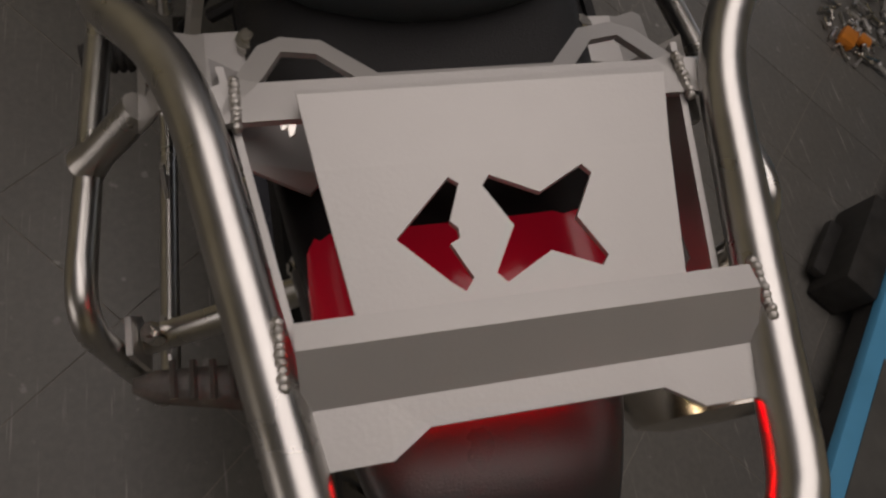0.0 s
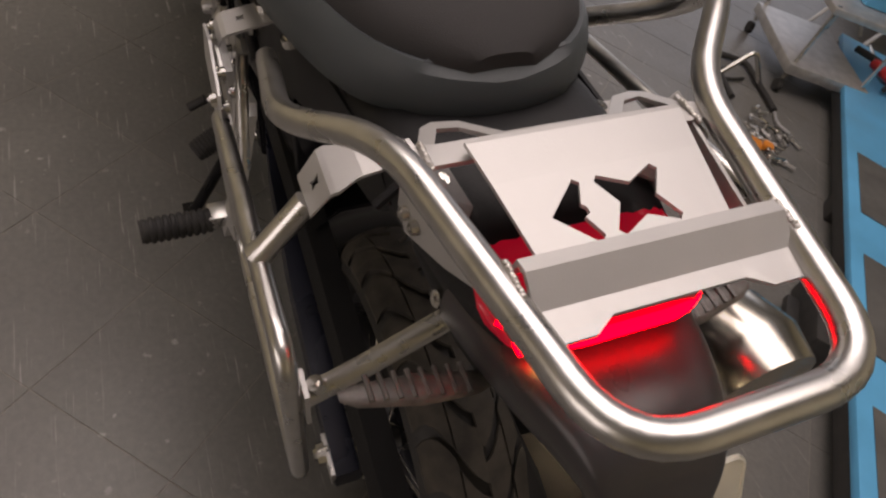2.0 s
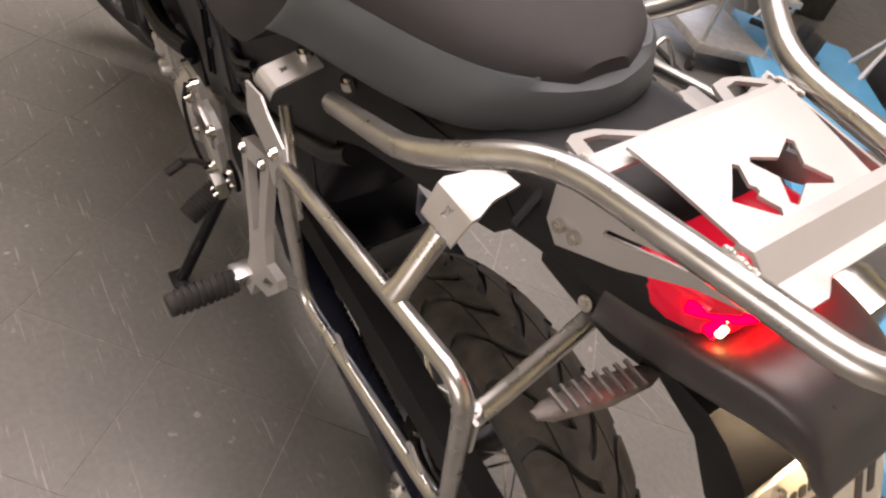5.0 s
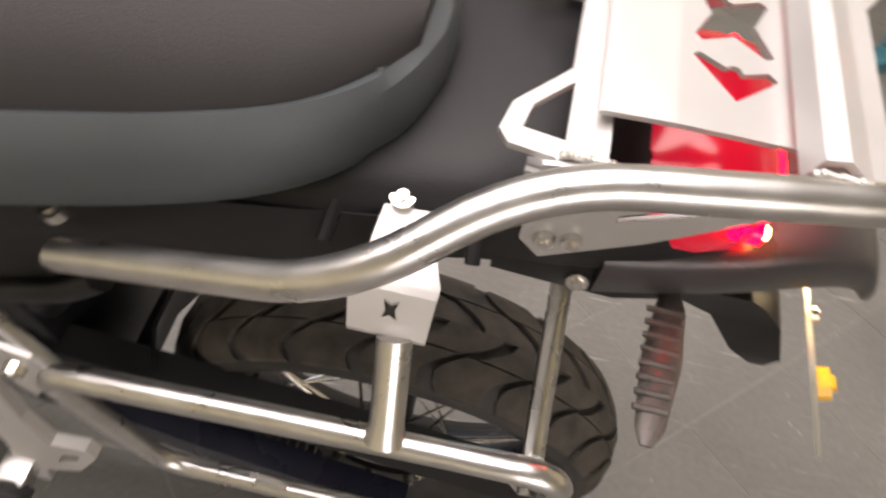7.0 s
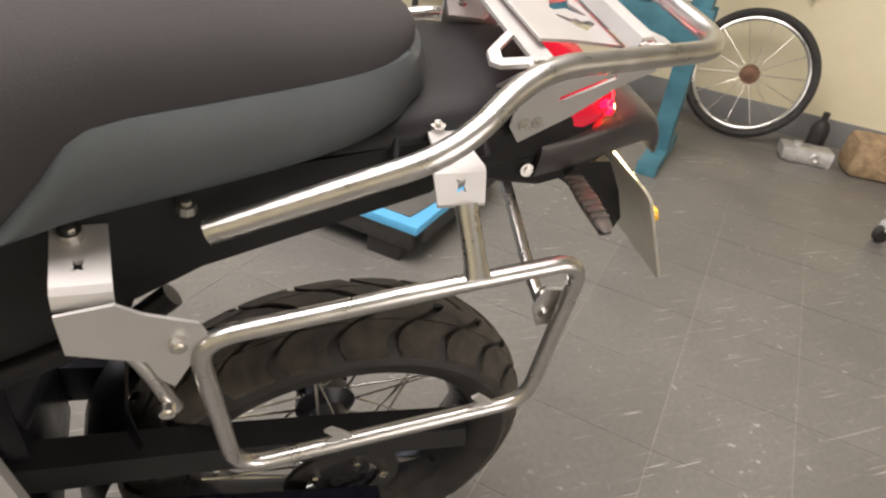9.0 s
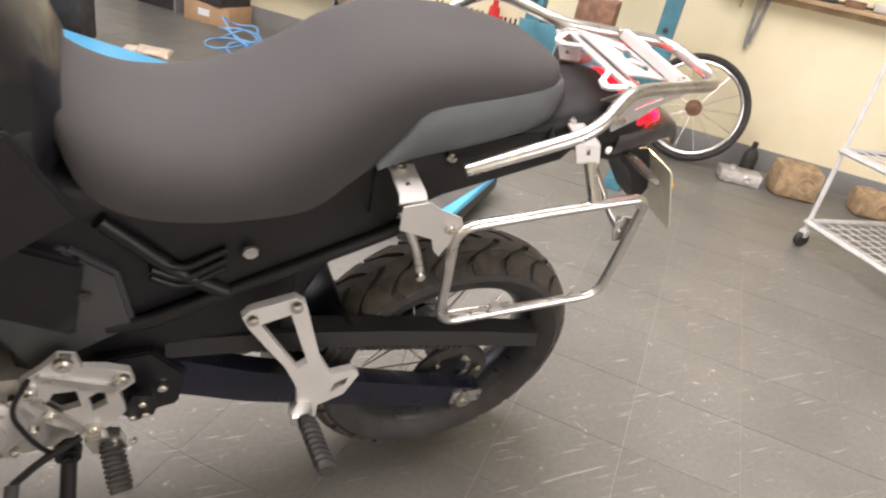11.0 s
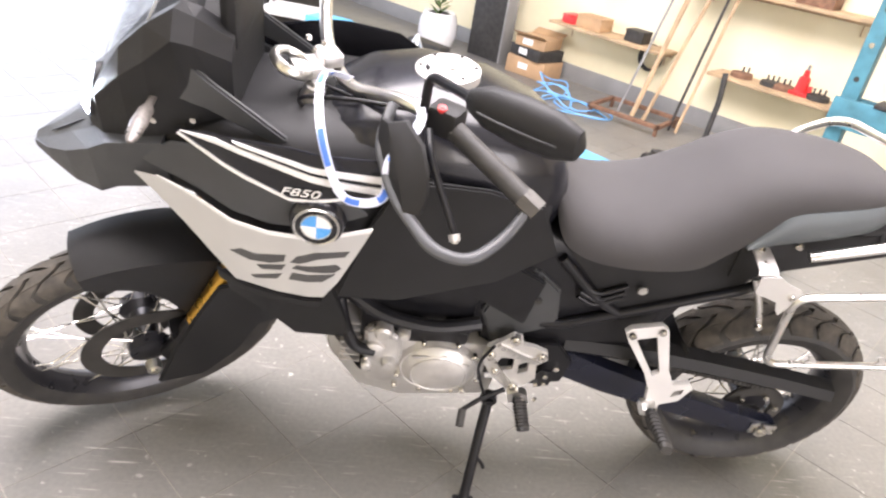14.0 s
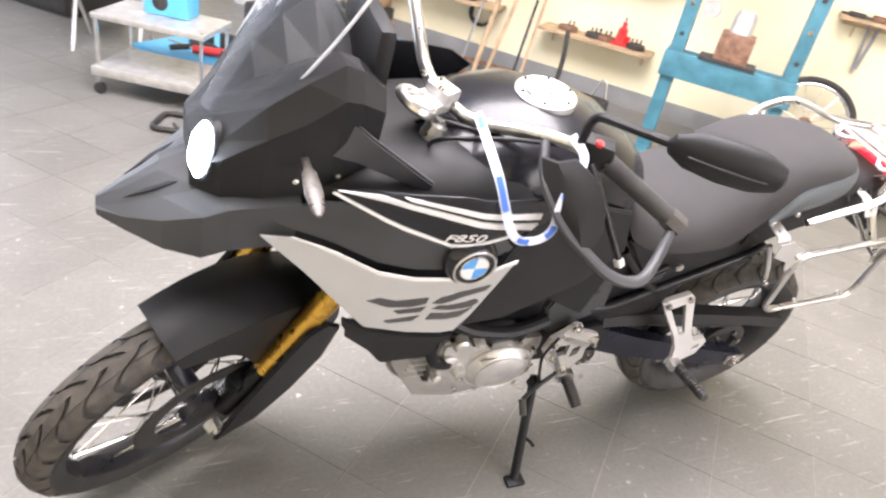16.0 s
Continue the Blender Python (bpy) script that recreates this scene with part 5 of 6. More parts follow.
GRIP_END, GRIP_IN, BAR_BEND, BAR_CLAMP = Vector((0.820, 0.306, 1.071)), Vector((0.955, 0.222, 1.140)), Vector((1.030, 0.175, 1.148)), Vector((1.135, 0.055, 1.092))
TO_RIGHT = STEER @ MIRROR @ STEER.inverted()
half = [GRIP_END, GRIP_IN, BAR_BEND, BAR_CLAMP]
bar = rounded(half + [TO_RIGHT @ p for p in half[::-1]], 0.05, 6)
P("handlebar", sweep(bmesh.new(), bar, 0.012, 14), ALU, None, "silver tapered handlebar at full lock")
for m_, left in ((Matrix(), True), (TO_RIGHT, False)):
    def H(name, bm, material, label="", smooth=True):
        bm.transform(m_)
        return P(name, bm, material, None, label, smooth)
    d = (GRIP_END - GRIP_IN).normalized()
    H("grip", sweep(bmesh.new(), [GRIP_IN + d * 0.01, GRIP_IN.lerp(GRIP_END, 0.5), GRIP_END - d * 0.006], 0.0175, 14), RUBBER, "black rubber grip")
    H("bar_end", sweep(bmesh.new(), [GRIP_END - d * 0.012, GRIP_END + d * 0.022], 0.020, 6), BAR_END, "dull grey hexagonal bar end weight")
    H("switch_block", boxed(0.968, 0.212, 1.142, 0.055, 0.045, 0.05, 0.010, Matrix.Translation(GRIP_IN) @ Matrix.Rotation(radians(-30), 4, "Z") @ Matrix.Translation(-GRIP_IN)), PLASTIC, "black handlebar switch block")
    H("hazard_button", bolted((0.972, 0.218, 1.164), (0, 0.2, 1), 0.008, 0.006), REDMAT)
    H("lever", tube([GRIP_IN + Vector((0.035, 0.02, 0.0)), GRIP_IN + Vector((0.03, 0.06, -0.02)), Vector((0.945, 0.325, 1.045)), Vector((0.931, 0.344, 1.018))], 0.006, 0.03), FRAME, "black clutch lever" if left else "black brake lever")
    H("lever_ball", bolted((0.931, 0.344, 1.018), (-0.2, 0.5, -0.6), 0.010, 0.012), CAST)
    guard_path = rounded([GRIP_END + d * 0.008, Vector((0.850, 0.350, 1.026)), Vector((0.905, 0.392, 1.004)), Vector((0.965, 0.382, 1.010)), Vector((1.034, 0.305, 1.050)), Vector((1.066, 0.236, 1.102)), Vector((1.050, 0.180, 1.142))], 0.030, 5)
    H("hand_guard_bow", sweep(bmesh.new(), guard_path, [0.0095 - 0.002 * abs(2 * k / (len(guard_path) - 1) - 1) for k in range(len(guard_path))], 10, flat=1.25), GREYPANEL, "dark grey hand guard bow")
    shell_rows = []
    for p, q in (((1.026, 0.312, 1.044), (0.990, 0.338, 1.042)), ((1.044, 0.290, 1.062), (0.984, 0.334, 1.072)), ((1.060, 0.262, 1.084), (0.988, 0.318, 1.108)), ((1.070, 0.236, 1.106), (1.000, 0.292, 1.138)), ((1.066, 0.210, 1.130), (1.028, 0.246, 1.152))):
        p, q = Vector(p), Vector(q)
        mid = p.lerp(q, 0.5) + Vector((0.008, 0.012, 0.0))
        t_in = Vector((-0.005, -0.006, 0))
        shell_rows.append([p, p.lerp(mid, 0.6), mid, q.lerp(mid, 0.5), q, q + t_in, mid + t_in, p + t_in])
    H("hand_guard", loft(shell_rows), PLASTIC, "black plastic hand guard shell")
    stem = rounded([Vector((1.0, 0.205, 1.15)), Vector((0.998, 0.205, 1.215)), Vector((0.975, 0.24, 1.222)), Vector((0.93, 0.33, 1.245))], 0.02, 4)
    mir = H("mirror", loft([[Vector((0.875, 0.378, 1.252)) + Vector((-0.62, 0.42, 0.02)).normalized() * u + (Vector((0.42, 0.62, 0.1)).normalized() * math.cos(a) * 0.028 + Vector((0.05, 0.05, 1)).normalized() * math.sin(a) * 0.039) * r for a in (2 * math.pi * k / 18 for k in range(18))]
                            for u, r in ((-0.092, 0.08), (-0.085, 0.45), (-0.055, 0.85), (0.0, 1.0), (0.05, 0.92), (0.082, 0.6), (0.09, 0.15))]), PLASTIC, "black oval mirror housing")
    spine, across = Vector((-0.62, 0.42, 0.02)).normalized(), Vector((0.42, 0.62, 0.1)).normalized()
    # housing ridge, in a lighter grey that paints its highlight line
    trim = sweep(bmesh.new(), [Vector((0.875, 0.378, 1.248)) + spine * u + across * 0.0285 * r for u, r in ((-0.06, 0.84), (-0.03, 0.95), (0.0, 1.0), (0.03, 0.97), (0.06, 0.82))], 0.0016, 6)
    trim.transform(m_)
    part("mirror_ridge_highlight", trim, GREYPANEL, mir)
    st = sweep(bmesh.new(), stem, 0.008, 10)
    st.transform(m_)
    part("stem", st, FRAME, mir)
P("brake_line", tube([(1.20, 0.05, 1.02), (1.22, 0.12, 1.10), (1.10, 0.16, 1.13), (1.0, 0.19, 1.14)], 0.004, 0.04), FRAME)
P("brake_line", tube([(1.25, -0.03, 1.0), (1.20, 0.04, 1.09), (1.12, 0.10, 1.10)], 0.004, 0.04), FRAME)
for cx, cy, cz, sx, sy, sz, turn in ((1.205, 0.024, 1.108, 0.07, 0.060, 0.022, 28), (1.175, 0.010, 1.126, 0.04, 0.055, 0.024, 28)):
    P("bar_clamp", boxed(cx, cy, cz, sx, sy, sz, 0.007, Matrix.Translation((cx, cy, cz)) @ Matrix.Rotation(radians(turn), 4, "Z") @ Matrix.Translation((-cx, -cy, -cz))), CAST, None, "silver cast handlebar clamp")
P("clamp_ring", ring(bmesh.new(), 0.034, 0.008, Matrix.Translation((1.235, 0.045, 1.122)) @ Matrix.Rotation(radians(-24), 4, "Y"), 30, 8, 1.3), ALU, None, "machined ring on the steering head")
for dx, dy in ((0, 0), (0.03, -0.018), (0.012, 0.03)):
    P("clamp_bolt", bolted((1.185 + dx, 0.015 + dy, 1.148), (-0.2, 0, 1), 0.006, 0.006), STEEL)
P("ignition_lock", bolted((1.20, 0.06, 1.06), (-0.3, 0, 1), 0.022, 0.03), ALU)


# model lettering on the gloss panel
def lettering(name, text, size, place, material, parent):
    cu = bpy.data.curves.new(name, "FONT")
    cu.body, cu.size, cu.extrude, cu.shear = text, size, 0.0006, 0.3
    tmp = bpy.data.objects.new(name, cu)
    me = bpy.data.meshes.new_from_object(tmp)
    bpy.data.objects.remove(tmp)
    me.name = name
    for v in me.vertices:
        v.co = Vector(place(*v.co))
    me.materials.append(material)
    ob = new(name, me)
    ob.parent = parent
    return ob


lettering("model_lettering", "F850", 0.030, lambda a, b, c: (1.222 - a * 1.15, interp(1.222 - a, FLANK_Y) - 0.0005 + c, 0.988 + b * 0.75 + a * 0.16), WHITE, bike)

# lanyard looped over the handlebar: a flat ribbon with blue patches
lan = [Vector(p) for p in ((1.13, 0.07, 1.120), (1.168, 0.15, 1.160), (1.158, 0.245, 1.118), (1.122, 0.287, 1.035), (1.082, 0.292, 1.018), (1.047, 0.288, 1.036), (1.045, 0.278, 1.096), (1.005, 0.238, 1.146), (1.01, 0.19, 1.162))]
lan_pts = [Vector(r) for r in smooth_table([tuple(p) for p in lan], 72)]


def ribbon(name, pts, half, lift, material, parent, label=""):
    bm = bmesh.new()
    rows = []
    for i, p in enumerate(pts):
        d = (pts[min(i + 1, len(pts) - 1)] - pts[max(i - 1, 0)]).normalized()
        out = Vector((0.25, 0.95, 0.2))
        side = d.cross(out).normalized()
        n = side.cross(d).normalized()
        rows.append([bm.verts.new(p + side * half + n * lift), bm.verts.new(p - side * half + n * lift), bm.verts.new(p - side * half + n * (lift + 0.0012)), bm.verts.new(p + side * half + n * (lift + 0.0012))])
    for a, b in zip(rows, rows[1:]):
        for k in range(4):
            bm.faces.new((a[k], a[(k + 1) % 4], b[(k + 1) % 4], b[k]))
    bm.faces.new(rows[0])
    bm.faces.new(rows[-1][::-1])
    return part(name, bm, material, parent, label)


lanyard = thing("lanyard", "white and blue fabric lanyard looped over the handlebar", "lanyard", (0, 0, 0), (LEAN, 0, 0))
ribbon("strap", lan_pts, 0.0078, 0.0, RIBBON, lanyard)
for k in range(6, 66, 12):
    ribbon("printed_patch", lan_pts[k:k + 6], 0.0052, 0.0014, RIBBON_BLUE, lanyard)


# ---- things of the workshop ----
def place(ob, u, v, z=0.0, turn=0.0):
    ob.location = room(u, v, z)
    ob.rotation_euler = (0, 0, TURN + radians(turn))
    return ob


def rect_frame(bm, w, d, z, r):
    return sweep(bm, rounded([(-w / 2, -d / 2, z), (w / 2, -d / 2, z), (w / 2, d / 2, z), (-w / 2, d / 2, z), (-w / 2, -d / 2, z)], 0.01, 2)[:-1], r, 6, True)


# motorcycle lift
lift = place(thing("motorcycle_lift", "sky blue steel motorcycle lift with grey anti-slip pads", "lift"), 1.86, -1.225)
part("deck", boxed(0, 0, 0.135, 3.14, 0.69, 0.03, 0.006), LIFT, lift)
for s in (1, -1):
    part("side_rail", boxed(0, s * 0.325, 0.09, 3.10, 0.03, 0.06, 0.004), DARK, lift)
    for x in (-1.45, 0.0, 1.45):
        part("foot", boxed(x, s * 0.30, 0.03, 0.12, 0.06, 0.06, 0.006), DARK, lift)
for x, w in ((-1.33, 0.50), (-0.68, 0.52), (0.02, 0.50)):
    part("anti_slip_pad", slab([(x - w / 2, -0.30), (x + w / 2 - 0.06, -0.30), (x + w / 2, 0.30), (x - w / 2 + 0.06, 0.30)], 0.003, lambda a, b, c: (a, b, 0.1505 + c)), GRIP_TAPE, lift, "", False)
part("ramp_hinge", boxed(-1.55, 0, 0.10, 0.05, 0.6, 0.05, 0.008), DARK, lift)
part("pedal_housing", boxed(-0.75, 0.395, 0.07, 0.34, 0.10, 0.13, 0.012), DARK, lift, "black hydraulic pedal unit")
part("pedal", boxed(-0.78, 0.46, 0.04, 0.20, 0.05, 0.03, 0.01), DARK, lift)

# wheel clamp and pieces lying on the lift
clamp = place(thing("wheel_clamp", "black and red steel wheel clamp lying on the blue lift", "clamp"), 3.02, -1.10, 0.152, 20)
part("arm", tube([(-0.22, -0.06, 0.03), (0.10, 0.02, 0.045), (0.22, 0.10, 0.03)], 0.017, 0.04), DARK, clamp)
part("arm", tube([(-0.16, 0.10, 0.03), (0.02, -0.05, 0.05), (0.18, -0.10, 0.03)], 0.014, 0.04), DARK, clamp)
part("screw_body", tube([(-0.10, 0.0, 0.035), (0.10, 0.05, 0.035)], 0.024), REDMAT, clamp, "faded red screw body")
for x, y in ((-0.05, -0.12), (0.10, -0.15)):
    part("pad", boxed(x, y, 0.06, 0.10, 0.03, 0.12, 0.012), DARK, clamp)
part("handle", tube([(0.10, 0.05, 0.04), (0.26, 0.02, 0.05)], 0.008), STEEL, clamp)

stool = place(thing("wheel_stand", "white tubular stand with a dark pad beside the lift", "stand"), 3.1, -1.62)
for a, b in (((-0.16, 0.14, 0.012), (0.0, 0.0, 0.42)), ((0.16, 0.14, 0.012), (0.0, 0.0, 0.42)), ((0.0, -0.2, 0.012), (0.0, 0.0, 0.42))):
    part("leg", tube([a, b], 0.012), TROLLEY, stool)
part("pad", boxed(0.0, -0.12, 0.22, 0.34, 0.12, 0.30, 0.02), DARK, stool)

# tools on the floor between motorcycle and lift
stand2 = place(thing("front_stand", "black tubular paddock stand lying on the floor", "stand"), 2.55, -0.45, 0, 30)
part("bow", tube([(-0.20, -0.10, 0.02), (0.18, -0.12, 0.02), (0.20, 0.10, 0.02), (-0.18, 0.12, 0.02)], 0.014, 0.05), DARK, stand2)
part("arm", tube([(0.0, -0.11, 0.02), (0.02, 0.0, 0.16), (0.0, 0.11, 0.02)], 0.012, 0.04), STEEL, stand2)
pile = place(thing("tool_pile", "loose pile of bolts, brackets and an orange clip", "tools"), 2.15, -0.60)
for k in range(60):
    a, r = random.uniform(0, 6.28), random.uniform(0.02, 0.15)
    x, y = math.cos(a) * r * 1.5, math.sin(a) * r
    d = random.uniform(0, 6.28)
    l = random.uniform(0.025, 0.07)
    z = 0.009 + random.uniform(0, 0.012)
    rad = random.uniform(0.004, 0.008)
    shank = sweep(bmesh.new(), [Vector((x, y, z)), Vector((x + math.cos(d) * l, y + math.sin(d) * l, z + random.uniform(-0.002, 0.01)))], rad, 8)
    bolt(shank, (x, y, z), (-math.cos(d), -math.sin(d), 0), rad * 1.8, rad * 1.3, 6)
    part("bolt", shank, random.choice((STEEL, STEEL, ALU, CAST)), pile)
part("clip", boxed(-0.13, 0.03, 0.02, 0.09, 0.06, 0.035, 0.012), ORANGE, pile, "orange plastic clip")
part("clip", boxed(-0.07, -0.03, 0.018, 0.05, 0.05, 0.03, 0.012), ORANGE, pile, "orange plastic clip")
keys = place(thing("pliers", "dark pliers with a yellow mark on the floor", "pliers"), 2.42, -0.30, 0, -35)
part("jaw", boxed(0.0, 0.0, 0.012, 0.14, 0.04, 0.02, 0.008), DARK, keys)
part("handle", tube([(0.06, 0.01, 0.012), (0.14, 0.04, 0.012), (0.24, 0.05, 0.012)], 0.008), DARK, keys)
part("handle", tube([(0.06, -0.01, 0.012), (0.14, -0.04, 0.012), (0.24, -0.04, 0.012)], 0.008), DARK, keys)
part("mark", boxed(0.02, 0.0, 0.024, 0.03, 0.03, 0.004, 0.001), AMBER, keys)

# hydraulic press
press = place(thing("hydraulic_press", "teal painted H-frame hydraulic press in front of the wall", "press"), 0.18, -2.45)
for x in (0.34, -0.34):
    post = part("post", boxed(x, 0, 0.88, 0.085, 0.10, 1.76, 0.006), TEAL, press)
    part("foot", boxed(x, 0, 0.03, 0.09, 0.52, 0.06, 0.006), TEAL, press)
    for z in (0.80, 0.98, 1.16, 1.34):
        part("pin_hole", lathe([(0.0, 0.0), (0.014, 0.0), (0.014, 0.003)], Matrix.Translation((x, 0.051, z)) @ ACROSS.inverted() @ Matrix.Rotation(math.pi, 4, "X"), 14), DARK if z != 0.98 else STEEL, press)
part("bed_beam", boxed(0, 0.065, 0.615, 0.80, 0.03, 0.16, 0.006), TEAL, press)
part("bed_beam", boxed(0, -0.065, 0.615, 0.80, 0.03, 0.16, 0.006), TEAL, press)
part("head_beam", boxed(0, 0, 1.66, 0.80, 0.12, 0.18, 0.006), TEAL, press)
part("ram", lathe([(0.0, 0.0), (0.05, 0.0), (0.05, 0.26), (0.075, 0.27), (0.075, 0.40)], Matrix.Translation((0, 0, 1.18)), 20), STEEL, press)
part("ram_housing", boxed(0, 0, 1.45, 0.17, 0.16, 0.25, 0.01), TEAL, press)
part("press_block", boxed(0.02, 0, 0.79, 0.20, 0.15, 0.17, 0.008), RUST, press, "rust brown steel press block")
part("press_plate", boxed(0.03, 0, 0.70, 0.34, 0.18, 0.022, 0.004), DARK, press)
part("bearing_tool", lathe([(0.0, 0.13), (0.05, 0.13), (0.065, 0.09), (0.065, 0.0)], Matrix.Translation((0.02, 0, 0.876)), 18), CAST, press)
part("gauge", lathe([(0.0, 0.03), (0.05, 0.03), (0.055, 0.0)], Matrix.Translation((0.22, 0.06, 0.98)) @ ACROSS, 20), CAST, press)
for x in (-0.08, 0.10):
    spring = [Vector((x + 0.02 * math.cos(k * 0.9), 0.075 + 0.02 * math.sin(k * 0.9), 1.14 + k * 0.0045)) for k in range(60)]
    part("return_spring", sweep(bmesh.new(), spring, 0.0045, 6), STEEL, press)


# shelves on the wall
def shelf(u0, u1, z, label, depth=0.27):
    ob = place(thing("wall_shelf", label, "shelf", group="wooden wall shelves"), (u0 + u1) / 2, WALL_V)
    part("plank", boxed(0, depth / 2 + 0.004, z - 0.012, u1 - u0, depth, 0.024, 0.003), WOOD, ob)
    part("cleat", boxed(0, 0.018, z - 0.042, (u1 - u0) * 0.94, 0.028, 0.036, 0.003), WOOD, ob)
    for x in (-0.42, 0.42):
        part("bracket", tube([(x * (u1 - u0), 0.012, z - 0.13), (x * (u1 - u0), 0.014, z - 0.032), (x * (u1 - u0), depth * 0.8, z - 0.029)], 0.005, 0.012, 6), WOOD, ob)
    return ob


shelf(0.74, 1.62, 0.475, "raw wooden wall shelf holding oily parts")
shelf(2.00, 3.08, 0.500, "raw wooden wall shelf holding tools and cartons")
shelf(0.72, 1.95, 1.04, "raw wooden wall shelf with small parts")
shelf(-1.9, -0.35, 1.05, "grey metal parts ledge on the wall", 0.14)


def at_wall(name, label, category, u, z, out=0.14, group=""):
    return place(thing(name, label, category, group=group), u, WALL_V + out, z)


jack = at_wall("bottle_jack", "red bottle jack on the wooden shelf", "jack", 1.00, 0.476)
part("base", boxed(0, 0, 0.012, 0.12, 0.10, 0.024, 0.004), REDMAT, jack)
part("cylinder", lathe([(0.0, 0.17), (0.018, 0.17), (0.02, 0.13), (0.036, 0.12), (0.042, 0.024)], Matrix.Translation((0, 0, 0)), 18), REDMAT, jack)
part("pump", lathe([(0.0, 0.075), (0.015, 0.07), (0.017, 0.024)], Matrix.Translation((-0.055, 0, 0)), 12), REDMAT, jack)
part("ram_head", lathe([(0.0, 0.205), (0.012, 0.205), (0.012, 0.17)], Matrix.Translation((0, 0, 0)), 12), STEEL, jack)
for u, n in ((1.42, 2), (1.20, 3), (1.12, 2), (0.88, 3)):
    g = at_wall("gear_part", "dark oily machined disc with studs on the shelf", "machine part", u, 0.476, 0.13, "oily discs on the shelf")
    part("disc", lathe([(0.0, 0.035), (0.03, 0.04), (0.075, 0.032), (0.078, 0.0)], Matrix(), 22), RUST if n == 2 else DARK, g)
    for k in range(n):
        part("stud", lathe([(0.0, 0.075), (0.007, 0.075), (0.007, 0.03)], Matrix.Translation((0.03 * (k - 1), 0.02 * k - 0.02, 0)), 8), DARK, g)
for u, z, sx, sy, sz, m_, lab in ((2.92, 0.501, 0.14, 0.16, 0.06, REDMAT, "small red tool case on the shelf"), (2.72, 0.501, 0.24, 0.18, 0.09, CARD, "pale carton on the shelf"), (2.30, 0.501, 0.16, 0.14, 0.08, DARK, "dark metal block on the shelf"),
                                  (1.75, 1.041, 0.2, 0.16, 0.10, CARD, "brown carton on the shelf"), (1.10, 1.041, 0.24, 0.18, 0.12, RUST, "rusty parts box on the shelf"), (1.40, 1.041, 0.16, 0.12, 0.07, DARK, "dark parts tray on the shelf")):
    c = at_wall("storage_box", lab, "box", u, z)
    part("body", boxed(0, 0, sz / 2, sx, sy, sz, 0.005), m_, c)
    part("lid", boxed(0, 0, sz + 0.006, sx + 0.008, sy + 0.008, 0.012, 0.003), m_, c)
coil = at_wall("cable_coil", "coil of dark cable hanging on the wall", "cable", 2.18, 0.40, 0.05)
for k in range(4):
    part("loop", ring(bmesh.new(), 0.085 + 0.006 * k, 0.006, Matrix.Translation((0.004 * k, 0.0, 0.0)) @ ACROSS, 28, 6), DARK, coil)
for k in range(9):
    t_ = at_wall("hand_tool", "dark steel hand tool lying on the wall ledge", "tool", -0.45 - 0.15 * k, 1.052, 0.075, "tools on the ledge")
    part("body", boxed(0, 0, 0.015 + 0.004 * (k % 3), 0.11, 0.05, 0.03 + 0.008 * (k % 3), 0.008), (DARK, RUST, CAST)[k % 3], t_)
    part("grip", tube([(0.05, 0.0, 0.012), (0.10, 0.02, 0.012)], 0.008), DARK, t_)
belt = at_wall("drive_belt", "grey rubber belts hanging from the wall ledge", "belt", -0.62, 0.78, 0.03)
part("strand", tube([(0, 0, 0.26), (0.02, 0, 0.05), (0.03, 0, -0.05)], 0.012, 0.08), SKIRT, belt)
part("strand", tube([(0.06, 0, 0.26), (0.05, 0, 0.02), (0.04, 0, -0.08)], 0.010, 0.08), SKIRT, belt)

# cartons, sack and dark panel by the wall
for z, sx, sz, t_, m_, lab in ((0.0, 0.40, 0.15, 3, CARD, "brown cardboard box at the bottom of a stack"), (0.151, 0.36, 0.095, -8, DARK, "dark printed cardboard box in the middle of a stack"), (0.247, 0.30, 0.085, 6, CARD, "brown cardboard box on top of a stack")):
    c = place(thing("cardboard_box", lab, "box", group="stacked cartons"), 3.16, -3.16, z, t_)
    part("carton", boxed(0, 0, sz / 2, sx, 0.30, sz, 0.004), m_, c)
    part("label_strip", boxed(0.02, 0.153, sz * 0.55, 0.10, 0.003, 0.05), WHITE, c, "", False)
    for q in (1, -1) if z > 0.2 else ():
        part("flap", boxed(0, q * 0.17, sz + 0.012, sx, 0.09, 0.005, 0.001, Matrix.Translation((0, q * 0.15, sz)) @ Matrix.Rotation(radians(q * 24), 4, "X") @ Matrix.Translation((0, -q * 0.15, -sz))), CARD, c)
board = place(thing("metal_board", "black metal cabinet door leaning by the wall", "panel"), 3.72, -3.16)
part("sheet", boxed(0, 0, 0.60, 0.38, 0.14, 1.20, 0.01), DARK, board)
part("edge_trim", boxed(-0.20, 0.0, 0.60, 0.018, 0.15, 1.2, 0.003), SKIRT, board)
pot = place(thing("plant_sack", "white plastic sack with a green plant", "sack"), 4.25, -3.0)
part("sack", lathe([(0.0, 0.0), (0.16, 0.0), (0.19, 0.10), (0.18, 0.22), (0.15, 0.30), (0.10, 0.29)], Matrix(), 22), WHITE, pot)
LEAF = mat("dull_green_leaf", (0.10, 0.16, 0.05), 0.6, 0, 0.3, 40)
